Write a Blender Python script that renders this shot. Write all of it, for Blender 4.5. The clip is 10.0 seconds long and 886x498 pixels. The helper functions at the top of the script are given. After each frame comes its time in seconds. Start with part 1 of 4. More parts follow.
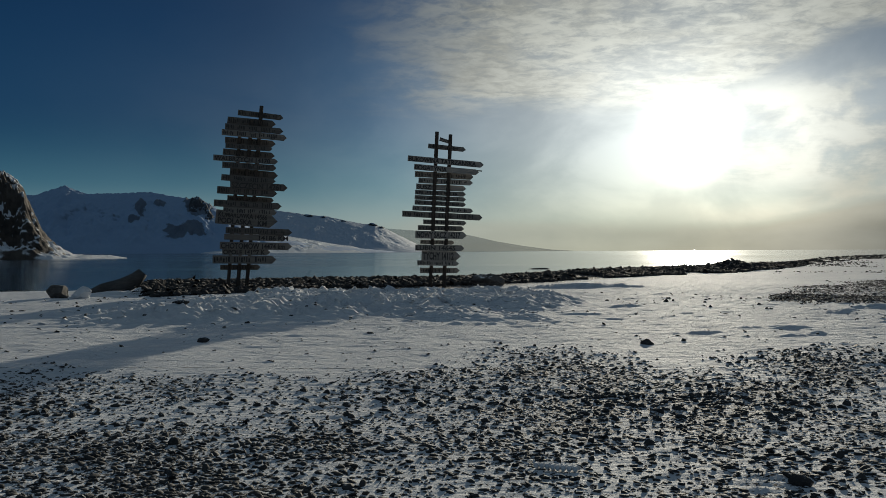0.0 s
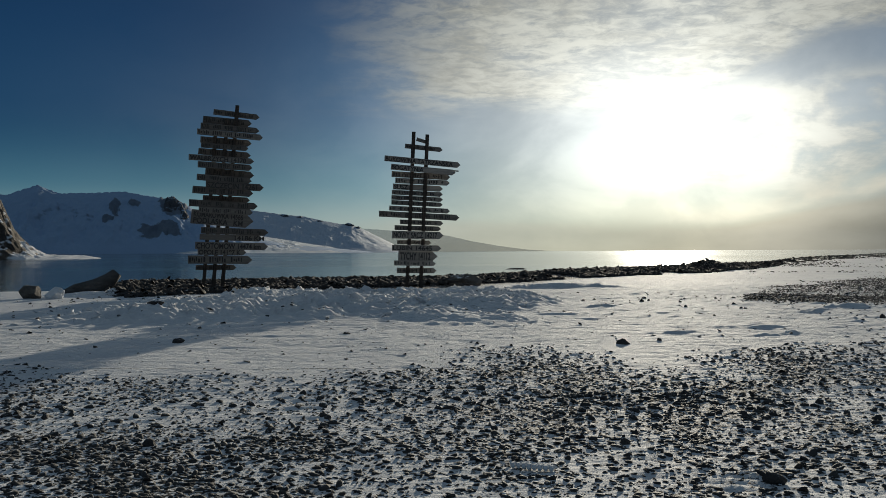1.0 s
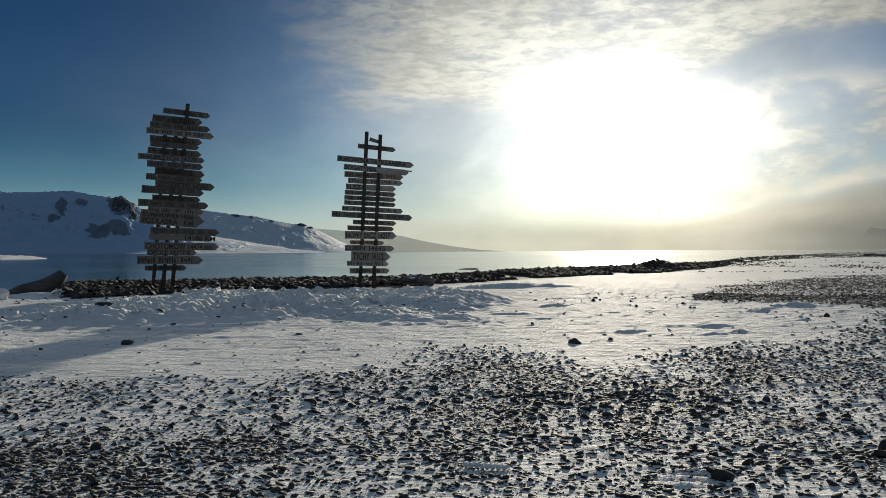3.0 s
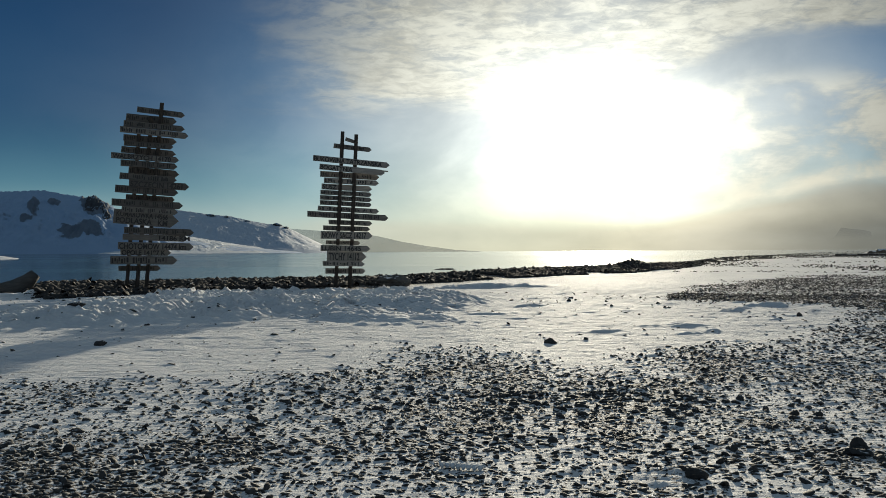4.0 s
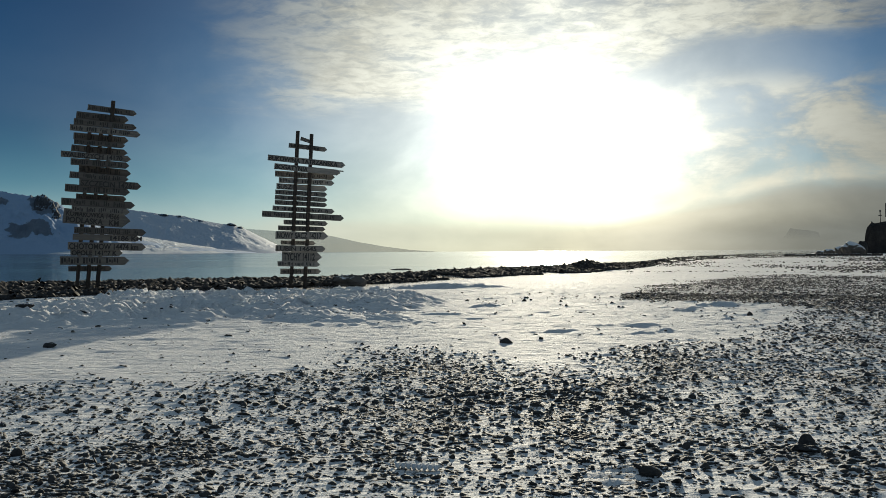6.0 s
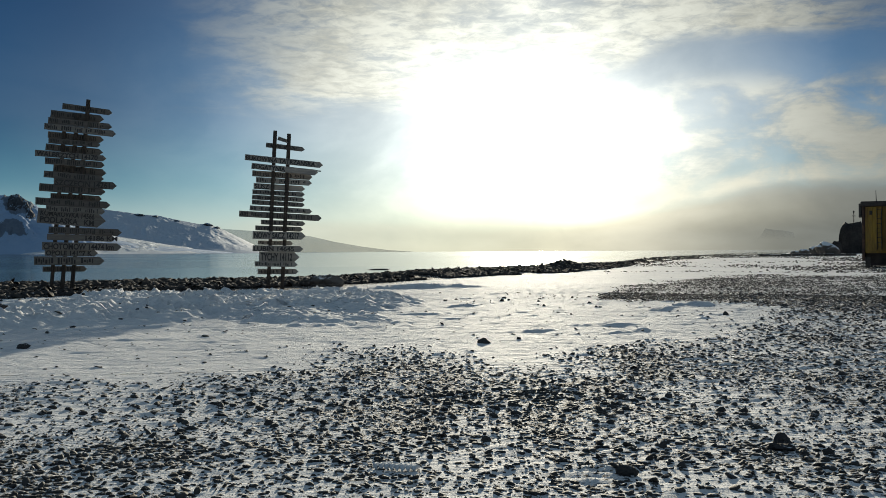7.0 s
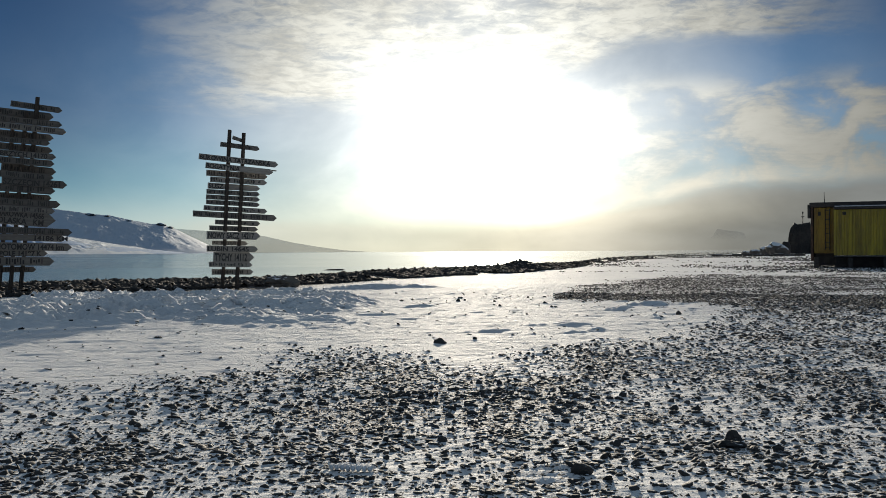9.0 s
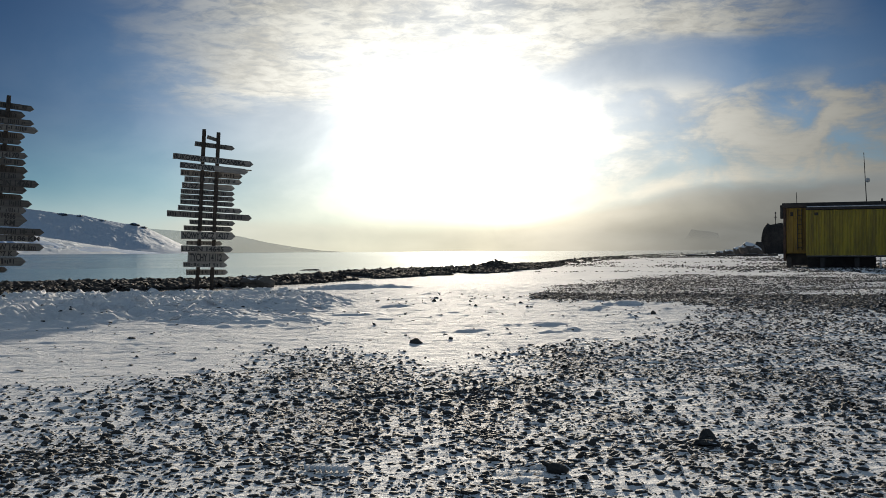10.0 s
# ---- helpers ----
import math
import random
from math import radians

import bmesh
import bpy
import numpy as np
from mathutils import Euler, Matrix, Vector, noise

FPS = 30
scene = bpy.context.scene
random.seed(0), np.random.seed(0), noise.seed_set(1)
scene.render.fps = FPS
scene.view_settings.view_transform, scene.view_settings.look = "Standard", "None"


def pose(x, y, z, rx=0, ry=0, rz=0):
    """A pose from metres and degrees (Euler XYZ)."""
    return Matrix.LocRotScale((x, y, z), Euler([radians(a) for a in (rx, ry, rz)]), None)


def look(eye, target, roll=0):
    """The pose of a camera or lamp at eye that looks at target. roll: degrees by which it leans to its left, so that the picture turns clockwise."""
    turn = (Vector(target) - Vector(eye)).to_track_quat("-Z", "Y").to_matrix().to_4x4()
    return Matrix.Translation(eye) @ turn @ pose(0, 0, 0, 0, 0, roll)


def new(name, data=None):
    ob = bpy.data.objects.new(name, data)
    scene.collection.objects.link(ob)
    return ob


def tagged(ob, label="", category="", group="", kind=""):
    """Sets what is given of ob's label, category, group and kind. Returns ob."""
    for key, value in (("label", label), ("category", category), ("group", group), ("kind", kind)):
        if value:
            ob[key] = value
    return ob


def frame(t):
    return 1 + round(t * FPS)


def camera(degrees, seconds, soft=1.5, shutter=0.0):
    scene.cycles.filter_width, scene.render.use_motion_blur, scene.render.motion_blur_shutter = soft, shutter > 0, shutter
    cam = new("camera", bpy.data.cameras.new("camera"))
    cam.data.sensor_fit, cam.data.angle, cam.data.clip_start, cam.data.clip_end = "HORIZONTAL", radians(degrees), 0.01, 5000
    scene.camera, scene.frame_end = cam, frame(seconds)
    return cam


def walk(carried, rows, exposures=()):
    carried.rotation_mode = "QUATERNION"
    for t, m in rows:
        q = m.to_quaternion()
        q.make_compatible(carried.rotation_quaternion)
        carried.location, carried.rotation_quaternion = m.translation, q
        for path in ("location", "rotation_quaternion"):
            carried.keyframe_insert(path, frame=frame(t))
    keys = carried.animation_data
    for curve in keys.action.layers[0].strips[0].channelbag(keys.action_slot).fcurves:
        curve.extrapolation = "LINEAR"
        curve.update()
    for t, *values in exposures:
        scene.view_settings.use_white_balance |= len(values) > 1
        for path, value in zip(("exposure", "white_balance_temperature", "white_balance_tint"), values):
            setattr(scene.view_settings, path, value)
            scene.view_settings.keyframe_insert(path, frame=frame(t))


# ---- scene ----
# ---- camera: a slow turn to the right on one spot ----
EYE = 1.25
cam = camera(50.0, 10.0, soft=0.85)
YAW = [(0.0, -0.2), (0.5, 0.54), (1.0, 1.2), (1.5, 1.86), (2.0, 2.61), (2.5, 3.32), (4.0, 5.47), (4.5, 6.16),
       (5.0, 6.74), (5.5, 7.43), (7.0, 9.46), (7.5, 10.13), (8.0, 10.85), (8.5, 11.48), (9.0, 12.1), (9.5, 12.83), (10.0, 13.55)]


def heading(az, el=0.0, d=1.0):
    """A point d metres off on the bearing az (clockwise from +y), at the elevation el seen from the eye."""
    a, e = radians(az), radians(el)
    return Vector((math.sin(a) * d, math.cos(a) * d, EYE + math.tan(e) * d))


walk(cam, [(t, look((0, 0, EYE), heading(yaw, 0.128, 10.0), -0.285)) for t, yaw in YAW],
     exposures=[(0.0, -0.36, 6600, 5), (1.0, -0.14, 6700, 6), (2.5, 0.2, 6850, 8), (4.5, 0.33, 6950, 4), (5.5, 0.38, 6950, 4), (7.5, 0.45, 6800, 5), (10.0, 0.48, 6850, 10)])

# ---- sky and sun ----
SUN_AZ, SUN_EL = 14.4, 6.6
to_sun = heading(SUN_AZ, SUN_EL, 1.0) - Vector((0, 0, EYE))
to_sun.normalize()
sun = new("sun", bpy.data.lights.new("sun", "SUN"))
sun.data.energy, sun.data.angle, sun.data.color = 3.55, radians(0.6), (1.0, 0.9, 0.76)
sun.matrix_world = look(heading(SUN_AZ, 10.5, 50) - Vector((0, 0, EYE)), (0, 0, 0))


class Nodes:
    """Brief ways to build a node tree."""

    def __init__(self, tree):
        self.tree = tree
        tree.nodes.clear()

    def add(self, kind, props=None, **inputs):
        n = self.tree.nodes.new(kind)
        p = props or {}
        if "operation" in p:
            n.operation = p["operation"]
        if "use_clamp" in p:
            n.use_clamp = p["use_clamp"]
        if "interpolation_type" in p:
            n.interpolation_type = p["interpolation_type"]
        if "data_type" in p:
            n.data_type, n.blend_type = p["data_type"], p["blend_type"]
        if "attribute_name" in p:
            n.attribute_name = p["attribute_name"]
        if "sky_type" in p:
            n.sky_type, n.sun_disc, n.sun_elevation, n.sun_rotation = p["sky_type"], p["sun_disc"], p["sun_elevation"], p["sun_rotation"]
            n.air_density, n.dust_density, n.ozone_density = p["air_density"], p["dust_density"], p["ozone_density"]
        for k, v in inputs.items():
            self.set(n, k.replace("_", " "), v)
        return n

    def set(self, n, key, v):
        sock = n.inputs[int(key[1:])] if key[0] == "i" and key[1:].isdigit() else n.inputs[key]
        if isinstance(v, bpy.types.NodeSocket):
            self.tree.links.new(v, sock)
        else:
            sock.default_value = v

    def math(self, op, a, b=0.0, c=0.0, clamp=False):
        n = self.add("ShaderNodeMath", {"operation": op, "use_clamp": clamp}, i0=a, i1=b, i2=c)
        return n.outputs[0]

    def span(self, v, a, b, to0=0.0, to1=1.0):
        n = self.add("ShaderNodeMapRange", {"interpolation_type": "SMOOTHSTEP"}, i0=v, i1=a, i2=b, i3=to0, i4=to1)
        return n.outputs[0]

    def mix(self, f, a, b, blend="MIX"):
        n = self.add("ShaderNodeMix", {"data_type": "RGBA", "blend_type": blend}, i0=f, i6=a, i7=b)
        return n.outputs[2]

    def noise(self, vec, scale, detail=4.0, rough=0.55, distort=0.0):
        n = self.add("ShaderNodeTexNoise", None, Vector=vec, Scale=scale, Detail=detail, Roughness=rough, Distortion=distort)
        return n.outputs["Fac"]


def rgb(r, g, b):
    return (r, g, b, 1.0)


world = bpy.data.worlds.new("sky")
scene.world = world
world.use_nodes = True
w = Nodes(world.node_tree)
way = w.add("ShaderNodeTexCoord").outputs["Generated"]
sky = w.add("ShaderNodeTexSky", {"sky_type": "NISHITA", "sun_disc": False, "sun_elevation": radians(SUN_EL), "sun_rotation": radians(SUN_AZ), "air_density": 1.0, "dust_density": 0.2, "ozone_density": 3.0})
xyz = w.add("ShaderNodeSeparateXYZ", None, i0=way)
up = xyz.outputs[2]
bearing = w.math("ARCTAN2", xyz.outputs[0], xyz.outputs[1])


def grey(v):
    return w.add("ShaderNodeCombineXYZ", None, i0=v, i1=v, i2=v).outputs[0]


# clear polar air: pale at the horizon, soon a deep blue
air = w.mix(w.span(up, 0.0, 0.075), rgb(0.62, 0.69, 0.68), rgb(0.15, 0.335, 0.45))
air = w.mix(w.span(up, 0.05, 0.15), air, rgb(0.028, 0.125, 0.27))
air = w.mix(w.span(up, 0.12, 0.3), air, rgb(0.012, 0.062, 0.165))
nishita = w.add("ShaderNodeVectorMath", {"operation": "SCALE"}, i0=sky.outputs[0], Scale=0.05).outputs[0]
# the unseen sky overhead and behind is an even dull blue for fill light
behind = w.math("MAXIMUM", w.span(xyz.outputs[1], 0.45, -0.1), w.span(up, 0.3, 0.55))
near_sun = w.math("MAXIMUM", w.add("ShaderNodeVectorMath", {"operation": "DOT_PRODUCT"}, i0=way, i1=tuple(to_sun)).outputs["Value"], 0.0)
air = w.mix(w.math("MULTIPLY", w.span(near_sun, 0.98, 0.89), w.span(up, -0.02, 0.13)), air, w.mix(1.0, air, rgb(0.16, 0.33, 0.42), "MULTIPLY"))
air = w.mix(w.math("MULTIPLY", w.span(near_sun, 0.95, 0.99), 0.6), air, rgb(0.34, 0.36, 0.36))
base = w.mix(1.0, w.mix(1.0, nishita, rgb(0.15, 0.3, 0.5), "MULTIPLY"), air, "ADD")
base = w.mix(w.math("MULTIPLY", w.math("MULTIPLY", w.span(bearing, 0.3, 0.6), 0.5), w.span(up, 0.16, 0.07)), base, rgb(0.2, 0.27, 0.33))
base = w.mix(behind, base, rgb(0.125, 0.185, 0.265))
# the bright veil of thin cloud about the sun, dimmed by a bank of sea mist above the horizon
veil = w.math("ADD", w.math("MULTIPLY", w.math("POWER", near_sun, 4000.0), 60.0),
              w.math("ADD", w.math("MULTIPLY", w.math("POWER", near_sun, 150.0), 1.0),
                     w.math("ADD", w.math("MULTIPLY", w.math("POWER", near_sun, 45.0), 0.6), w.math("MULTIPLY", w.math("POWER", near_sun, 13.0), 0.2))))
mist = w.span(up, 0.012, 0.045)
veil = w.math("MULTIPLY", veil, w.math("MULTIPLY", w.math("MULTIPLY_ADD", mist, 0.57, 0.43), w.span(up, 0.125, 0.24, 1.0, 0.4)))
# clouds on a level sheet overhead
low = w.math("ADD", w.math("MAXIMUM", up, 0.0), 0.09)
sheet = w.add("ShaderNodeCombineXYZ", None, i0=w.math("DIVIDE", xyz.outputs[0], low), i1=w.math("DIVIDE", xyz.outputs[1], low)).outputs[0]
puffs = w.noise(sheet, 2.2, 8.0, 0.6, 0.6)
fine = w.noise(sheet, 12.0, 6.0, 0.65, 0.4)
grain = w.math("ADD", w.math("MULTIPLY", puffs, 0.55), w.math("MULTIPLY", fine, 0.45))
shift = w.math("MULTIPLY", w.math("SUBTRACT", puffs, 0.5), 0.16)
lower = w.math("MULTIPLY_ADD", w.span(bearing, 0.26, 0.42), 0.06, 0.142)
veil_cloud = w.math("MULTIPLY", w.math("MULTIPLY", w.span(w.math("ADD", bearing, shift), -0.12, 0.08), w.span(bearing, 0.68, 0.5)),
                    w.span(w.math("SUBTRACT", w.math("ADD", up, w.math("MULTIPLY", shift, 0.3)), lower), -0.004, 0.022))
puff_cloud = w.math("MULTIPLY", w.span(bearing, 0.2, 0.36), w.math("MULTIPLY", w.span(up, 0.05, 0.08), w.span(up, 0.185, 0.145)))
place = w.math("MAXIMUM", veil_cloud, puff_cloud)
thin = w.span(grain, 0.34, 0.56)
tall = w.add("ShaderNodeMapping", None, i0=way, Scale=(1.0, 1.0, 1.7)).outputs[0]
heaps = w.math("ADD", w.math("MULTIPLY", w.noise(tall, 13.0, 8.0, 0.55, 0.4), 0.92), w.math("MULTIPLY", fine, 0.08))
thick = w.span(heaps, 0.37, 0.56)
cover = w.math("MAXIMUM", w.math("MULTIPLY", veil_cloud, w.math("MULTIPLY_ADD", thin, 0.7, 0.28)), w.math("MULTIPLY", puff_cloud, thick))
lit = w.math("ADD", w.span(bearing, 0.3, 0.6, 0.25, 0.17), w.math("MULTIPLY", w.math("POWER", near_sun, 30.0), 0.75))
share = w.math("MULTIPLY_ADD", veil_cloud, 0.4, 0.1)
lit = w.math("MULTIPLY", lit, w.span(w.math("ADD", w.math("MULTIPLY", fine, share), w.math("MULTIPLY", heaps, w.math("SUBTRACT", 1.0, share))), 0.36, 0.62, 0.74, 1.2))
cloud = w.mix(1.0, rgb(0.97, 0.99, 0.94), grey(lit), "MULTIPLY")
heaven = w.mix(cover, base, cloud)
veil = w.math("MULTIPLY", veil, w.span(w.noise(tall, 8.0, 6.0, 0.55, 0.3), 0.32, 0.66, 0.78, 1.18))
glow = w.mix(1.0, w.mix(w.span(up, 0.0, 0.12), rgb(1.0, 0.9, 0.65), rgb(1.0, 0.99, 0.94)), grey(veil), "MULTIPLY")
# grey mist bank low over the sea, thicker beyond the sun
flat = w.add("ShaderNodeMapping", None, i0=way, Scale=(1.0, 1.0, 3.2)).outputs[0]
drift = w.noise(flat, 6.0, 6.0, 0.5, 0.1)
edge = w.math("ADD", w.math("MULTIPLY", w.span(bearing, 0.3, 0.56), 0.036), w.math("MULTIPLY_ADD", w.math("SUBTRACT", drift, 0.5), 0.05, 0.033))
over = w.math("SUBTRACT", up, edge)
bank = w.math("MULTIPLY", w.span(over, 0.007, -0.012), w.math("MULTIPLY_ADD", w.span(bearing, 0.1, 0.4), 0.55, w.span(bearing, -0.12, 0.02, 0.0, 0.45)))
rim = w.math("MULTIPLY", w.math("MULTIPLY", w.span(over, -0.006, 0.006), w.span(over, 0.03, 0.008)), w.math("MULTIPLY", w.span(bearing, 0.16, 0.36), w.span(bearing, 0.72, 0.5)))
heaven = w.mix(w.math("MULTIPLY", rim, w.span(heaps, 0.3, 0.55, 0.3, 0.95)), heaven, w.mix(1.0, rgb(0.98, 0.97, 0.88), grey(w.math("ADD", 0.3, w.math("MULTIPLY", w.math("POWER", near_sun, 22.0), 0.6))), "MULTIPLY"))
heaven = w.mix(w.math("MULTIPLY", bank, 0.95), heaven, w.mix(1.0, w.mix(w.span(bearing, 0.28, 0.52), rgb(0.55, 0.53, 0.48), rgb(0.17, 0.185, 0.195)), grey(w.span(drift, 0.3, 0.7, 0.75, 1.3)), "MULTIPLY"))
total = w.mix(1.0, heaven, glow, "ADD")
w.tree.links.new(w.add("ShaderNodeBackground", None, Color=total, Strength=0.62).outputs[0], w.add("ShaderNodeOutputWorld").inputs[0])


# ---- materials ----
def material(name, dark, light, rough=0.7, scale=8.0, bump=0.3, bump_scale=30.0, bump_size=0.01, random_tint=0.0, snow=None, metallic=0.0, stretch=(1, 1, 1), white=(0.8, 0.82, 0.85), melt=0.18, bare=""):
    """A surface whose colour wanders between two tones at two scales, with fine relief; snow: how much lies on what faces up."""
    m = bpy.data.materials.new(name)
    m.use_nodes = True
    n = Nodes(m.node_tree)
    at = n.add("ShaderNodeTexCoord").outputs["Object"]
    at = n.add("ShaderNodeMapping", None, i0=at, Scale=stretch).outputs[0]
    tone = n.math("ADD", n.math("MULTIPLY", n.noise(at, scale), 0.6), n.math("MULTIPLY", n.noise(at, scale * 7.3, 6.0), 0.4))
    tone = n.span(tone, 0.3, 0.7)
    if random_tint:
        geo = n.add("ShaderNodeNewGeometry").outputs["Random Per Island"]
        own = n.add("ShaderNodeObjectInfo").outputs["Random"]
        tone = n.math("ADD", n.math("MULTIPLY", tone, 1.0 - random_tint), n.math("MULTIPLY", n.math("FRACT", n.math("ADD", geo, own)), random_tint))
    colour = n.mix(tone, rgb(*dark), rgb(*light))
    if snow is not None:
        up_face = n.add("ShaderNodeSeparateXYZ", None, i0=n.add("ShaderNodeNewGeometry").outputs["Normal"]).outputs[2]
        lies = n.span(n.math("ADD", up_face, n.math("MULTIPLY", n.math("SUBTRACT", n.noise(at, scale * 1.7), 0.5), 1.2)), snow, snow + melt)
        if bare:
            face = n.add("ShaderNodeAttribute", {"attribute_name": bare}).outputs["Fac"]
            lies = n.math("MULTIPLY", lies, n.span(n.math("ADD", face, n.math("MULTIPLY", n.math("SUBTRACT", n.noise(at, scale * 9, 6.0, 0.65), 0.5), 1.7)), 0.36, 0.74, 1.0, 0.25))
        colour = n.mix(lies, colour, rgb(*white))
    grain = n.add("ShaderNodeBump", None, Strength=bump, Distance=bump_size, Height=n.noise(at, bump_scale, 6.0, 0.6)).outputs[0]
    b = n.add("ShaderNodeBsdfPrincipled", None, Base_Color=colour, Roughness=rough, Metallic=metallic, Normal=grain)
    n.tree.links.new(b.outputs[0], n.add("ShaderNodeOutputMaterial").inputs[0])
    return m


def snow_material():
    """Wind-packed snow, with dark grit showing through where the ground carries the 'grit' value."""
    m = bpy.data.materials.new("snow")
    m.use_nodes = True
    n = Nodes(m.node_tree)
    at = n.add("ShaderNodeTexCoord").outputs["Object"]
    along = n.add("ShaderNodeMapping", None, i0=at, Scale=(0.5, 1.0, 1.0), Rotation=(0, 0, 0.2)).outputs[0]
    tone = n.math("ADD", n.math("MULTIPLY", n.noise(at, 0.5), 0.5), n.math("MULTIPLY", n.noise(along, 9.0, 6.0), 0.5))
    colour = n.mix(n.span(tone, 0.35, 0.65), rgb(0.72, 0.74, 0.77), rgb(0.86, 0.87, 0.88))
    grit = n.add("ShaderNodeAttribute", {"attribute_name": "grit"}).outputs["Fac"]
    specks = n.math("ADD", n.noise(along, 34.0, 3.0, 0.7), n.math("MULTIPLY", grit, 0.2))
    specks = n.span(specks, 0.68, 0.73)
    specks = n.math("MULTIPLY", specks, n.math("MINIMUM", n.math("MULTIPLY", grit, 3.0), 1.0))
    colour = n.mix(specks, colour, rgb(0.045, 0.042, 0.04))
    relief = n.math("ADD", n.math("MULTIPLY", n.noise(along, 14.0, 6.0, 0.6), 0.7), n.math("MULTIPLY", n.noise(at, 120.0, 2.0), 0.12))
    grain = n.add("ShaderNodeBump", None, Strength=1.0, Distance=0.06, Height=relief).outputs[0]
    b = n.add("ShaderNodeBsdfPrincipled", None, Base_Color=colour, Roughness=0.75, Normal=grain)
    n.set(b, "Specular IOR Level", 0.06)
    n.tree.links.new(b.outputs[0], n.add("ShaderNodeOutputMaterial").inputs[0])
    return m


def water_material():
    m = bpy.data.materials.new("sea_water")
    m.use_nodes = True
    n = Nodes(m.node_tree)
    at = n.add("ShaderNodeTexCoord").outputs["Object"]
    long = n.add("ShaderNodeMapping", None, i0=at, Scale=(0.25, 1.0, 1.0)).outputs[0]
    wave = n.math("ADD", n.math("MULTIPLY", n.noise(long, 0.35, 4.0), 0.6), n.noise(long, 0.05, 3.0))
    grain = n.add("ShaderNodeBump", None, Strength=0.04, Distance=0.5, Height=wave).outputs[0]
    smooth = n.span(n.noise(long, 0.012, 3.0), 0.4, 0.65, 0.1, 0.14)
    b = n.add("ShaderNodeBsdfPrincipled", None, Base_Color=rgb(0.012, 0.03, 0.05), Roughness=smooth, IOR=1.33, Normal=grain)
    n.tree.links.new(b.outputs[0], n.add("ShaderNodeOutputMaterial").inputs[0])
    return m


SNOW = snow_material()
SEA = water_material()
STONE = material("dark_stone", (0.015, 0.015, 0.016), (0.056, 0.053, 0.051), 0.75, 14.0, 0.5, 90.0, 0.004, 0.5, snow=0.98)
BERM_STONE = material("beach_stone", (0.011, 0.01, 0.01), (0.042, 0.038, 0.036), 0.85, 5.0, 0.5, 40.0, 0.01, 0.5, snow=1.08)
BOULDER = material("boulder_rock", (0.05, 0.046, 0.043), (0.15, 0.135, 0.12), 0.85, 4.0, 0.8, 14.0, 0.05, 0.0, snow=0.92)
SNOWY = material("snowy_rock", (0.05, 0.045, 0.04), (0.17, 0.14, 0.115), 0.85, 1.5, 0.8, 8.0, 0.05, 0.0, snow=0.45)
BOARD = material("weathered_board", (0.16, 0.154, 0.146), (0.34, 0.328, 0.308), 0.8, 3.0, 0.4, 30.0, 0.004, 0.35, stretch=(0.5, 3, 6))
DARK_BOARD = material("dark_board", (0.1, 0.095, 0.09), (0.22, 0.21, 0.195), 0.8, 3.0, 0.4, 30.0, 0.004, 0.35, stretch=(0.5, 3, 6))
DARKEST_BOARD = material("darkest_board", (0.06, 0.056, 0.053), (0.135, 0.128, 0.118), 0.8, 3.0, 0.4, 30.0, 0.004, 0.35, stretch=(0.5, 3, 6))
POST = material("weathered_post", (0.02, 0.017, 0.015), (0.07, 0.056, 0.046), 0.85, 4.0, 0.6, 30.0, 0.008, 0.2, stretch=(5, 5, 0.6))
PAINT = material("black_lettering", (0.015, 0.015, 0.017), (0.035, 0.035, 0.035), 0.6, 20.0, 0.1)
# far hill's mist put into its surface: two thirds transparent, one third grey-blue
HAZE = bpy.data.materials.new("hill_painted_mist")
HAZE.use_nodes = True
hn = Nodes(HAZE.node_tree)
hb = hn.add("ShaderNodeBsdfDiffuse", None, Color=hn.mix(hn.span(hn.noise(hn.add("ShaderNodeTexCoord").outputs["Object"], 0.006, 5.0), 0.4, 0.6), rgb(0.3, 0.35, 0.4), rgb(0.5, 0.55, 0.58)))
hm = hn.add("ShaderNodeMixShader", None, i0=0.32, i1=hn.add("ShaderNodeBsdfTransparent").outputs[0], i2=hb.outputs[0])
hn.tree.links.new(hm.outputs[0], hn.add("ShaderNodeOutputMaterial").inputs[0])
# island's mist likewise: clear at the foot, slightly opaque at the top
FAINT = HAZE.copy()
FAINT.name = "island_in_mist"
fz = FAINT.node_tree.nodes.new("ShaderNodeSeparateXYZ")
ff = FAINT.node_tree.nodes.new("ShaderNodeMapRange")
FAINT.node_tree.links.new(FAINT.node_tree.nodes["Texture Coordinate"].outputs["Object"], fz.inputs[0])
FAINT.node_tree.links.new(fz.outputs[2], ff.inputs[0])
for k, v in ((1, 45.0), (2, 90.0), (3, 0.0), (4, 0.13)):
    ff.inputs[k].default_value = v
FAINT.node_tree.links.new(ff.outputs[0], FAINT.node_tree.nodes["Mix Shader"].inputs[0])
YELLOW = material("yellow_sheet", (0.15, 0.105, 0.03), (0.5, 0.38, 0.035), 0.55, 1.1, 0.2, 30.0, 0.004, 0.1, stretch=(4, 4, 0.35))
OCHRE = material("ochre_sheet", (0.15, 0.085, 0.02), (0.38, 0.24, 0.03), 0.6, 1.2, 0.2, 30.0, 0.004, stretch=(3, 3, 0.4))
ROOFING = material("dark_roof", (0.02, 0.018, 0.017), (0.06, 0.05, 0.045), 0.8, 3.0, 0.3)
STEEL = material("dark_steel", (0.03, 0.03, 0.03), (0.09, 0.085, 0.08), 0.5, 6.0, 0.2, metallic=0.6)
RUST = material("rusted_trim", (0.03, 0.018, 0.015), (0.11, 0.06, 0.04), 0.8, 3.0, 0.4)
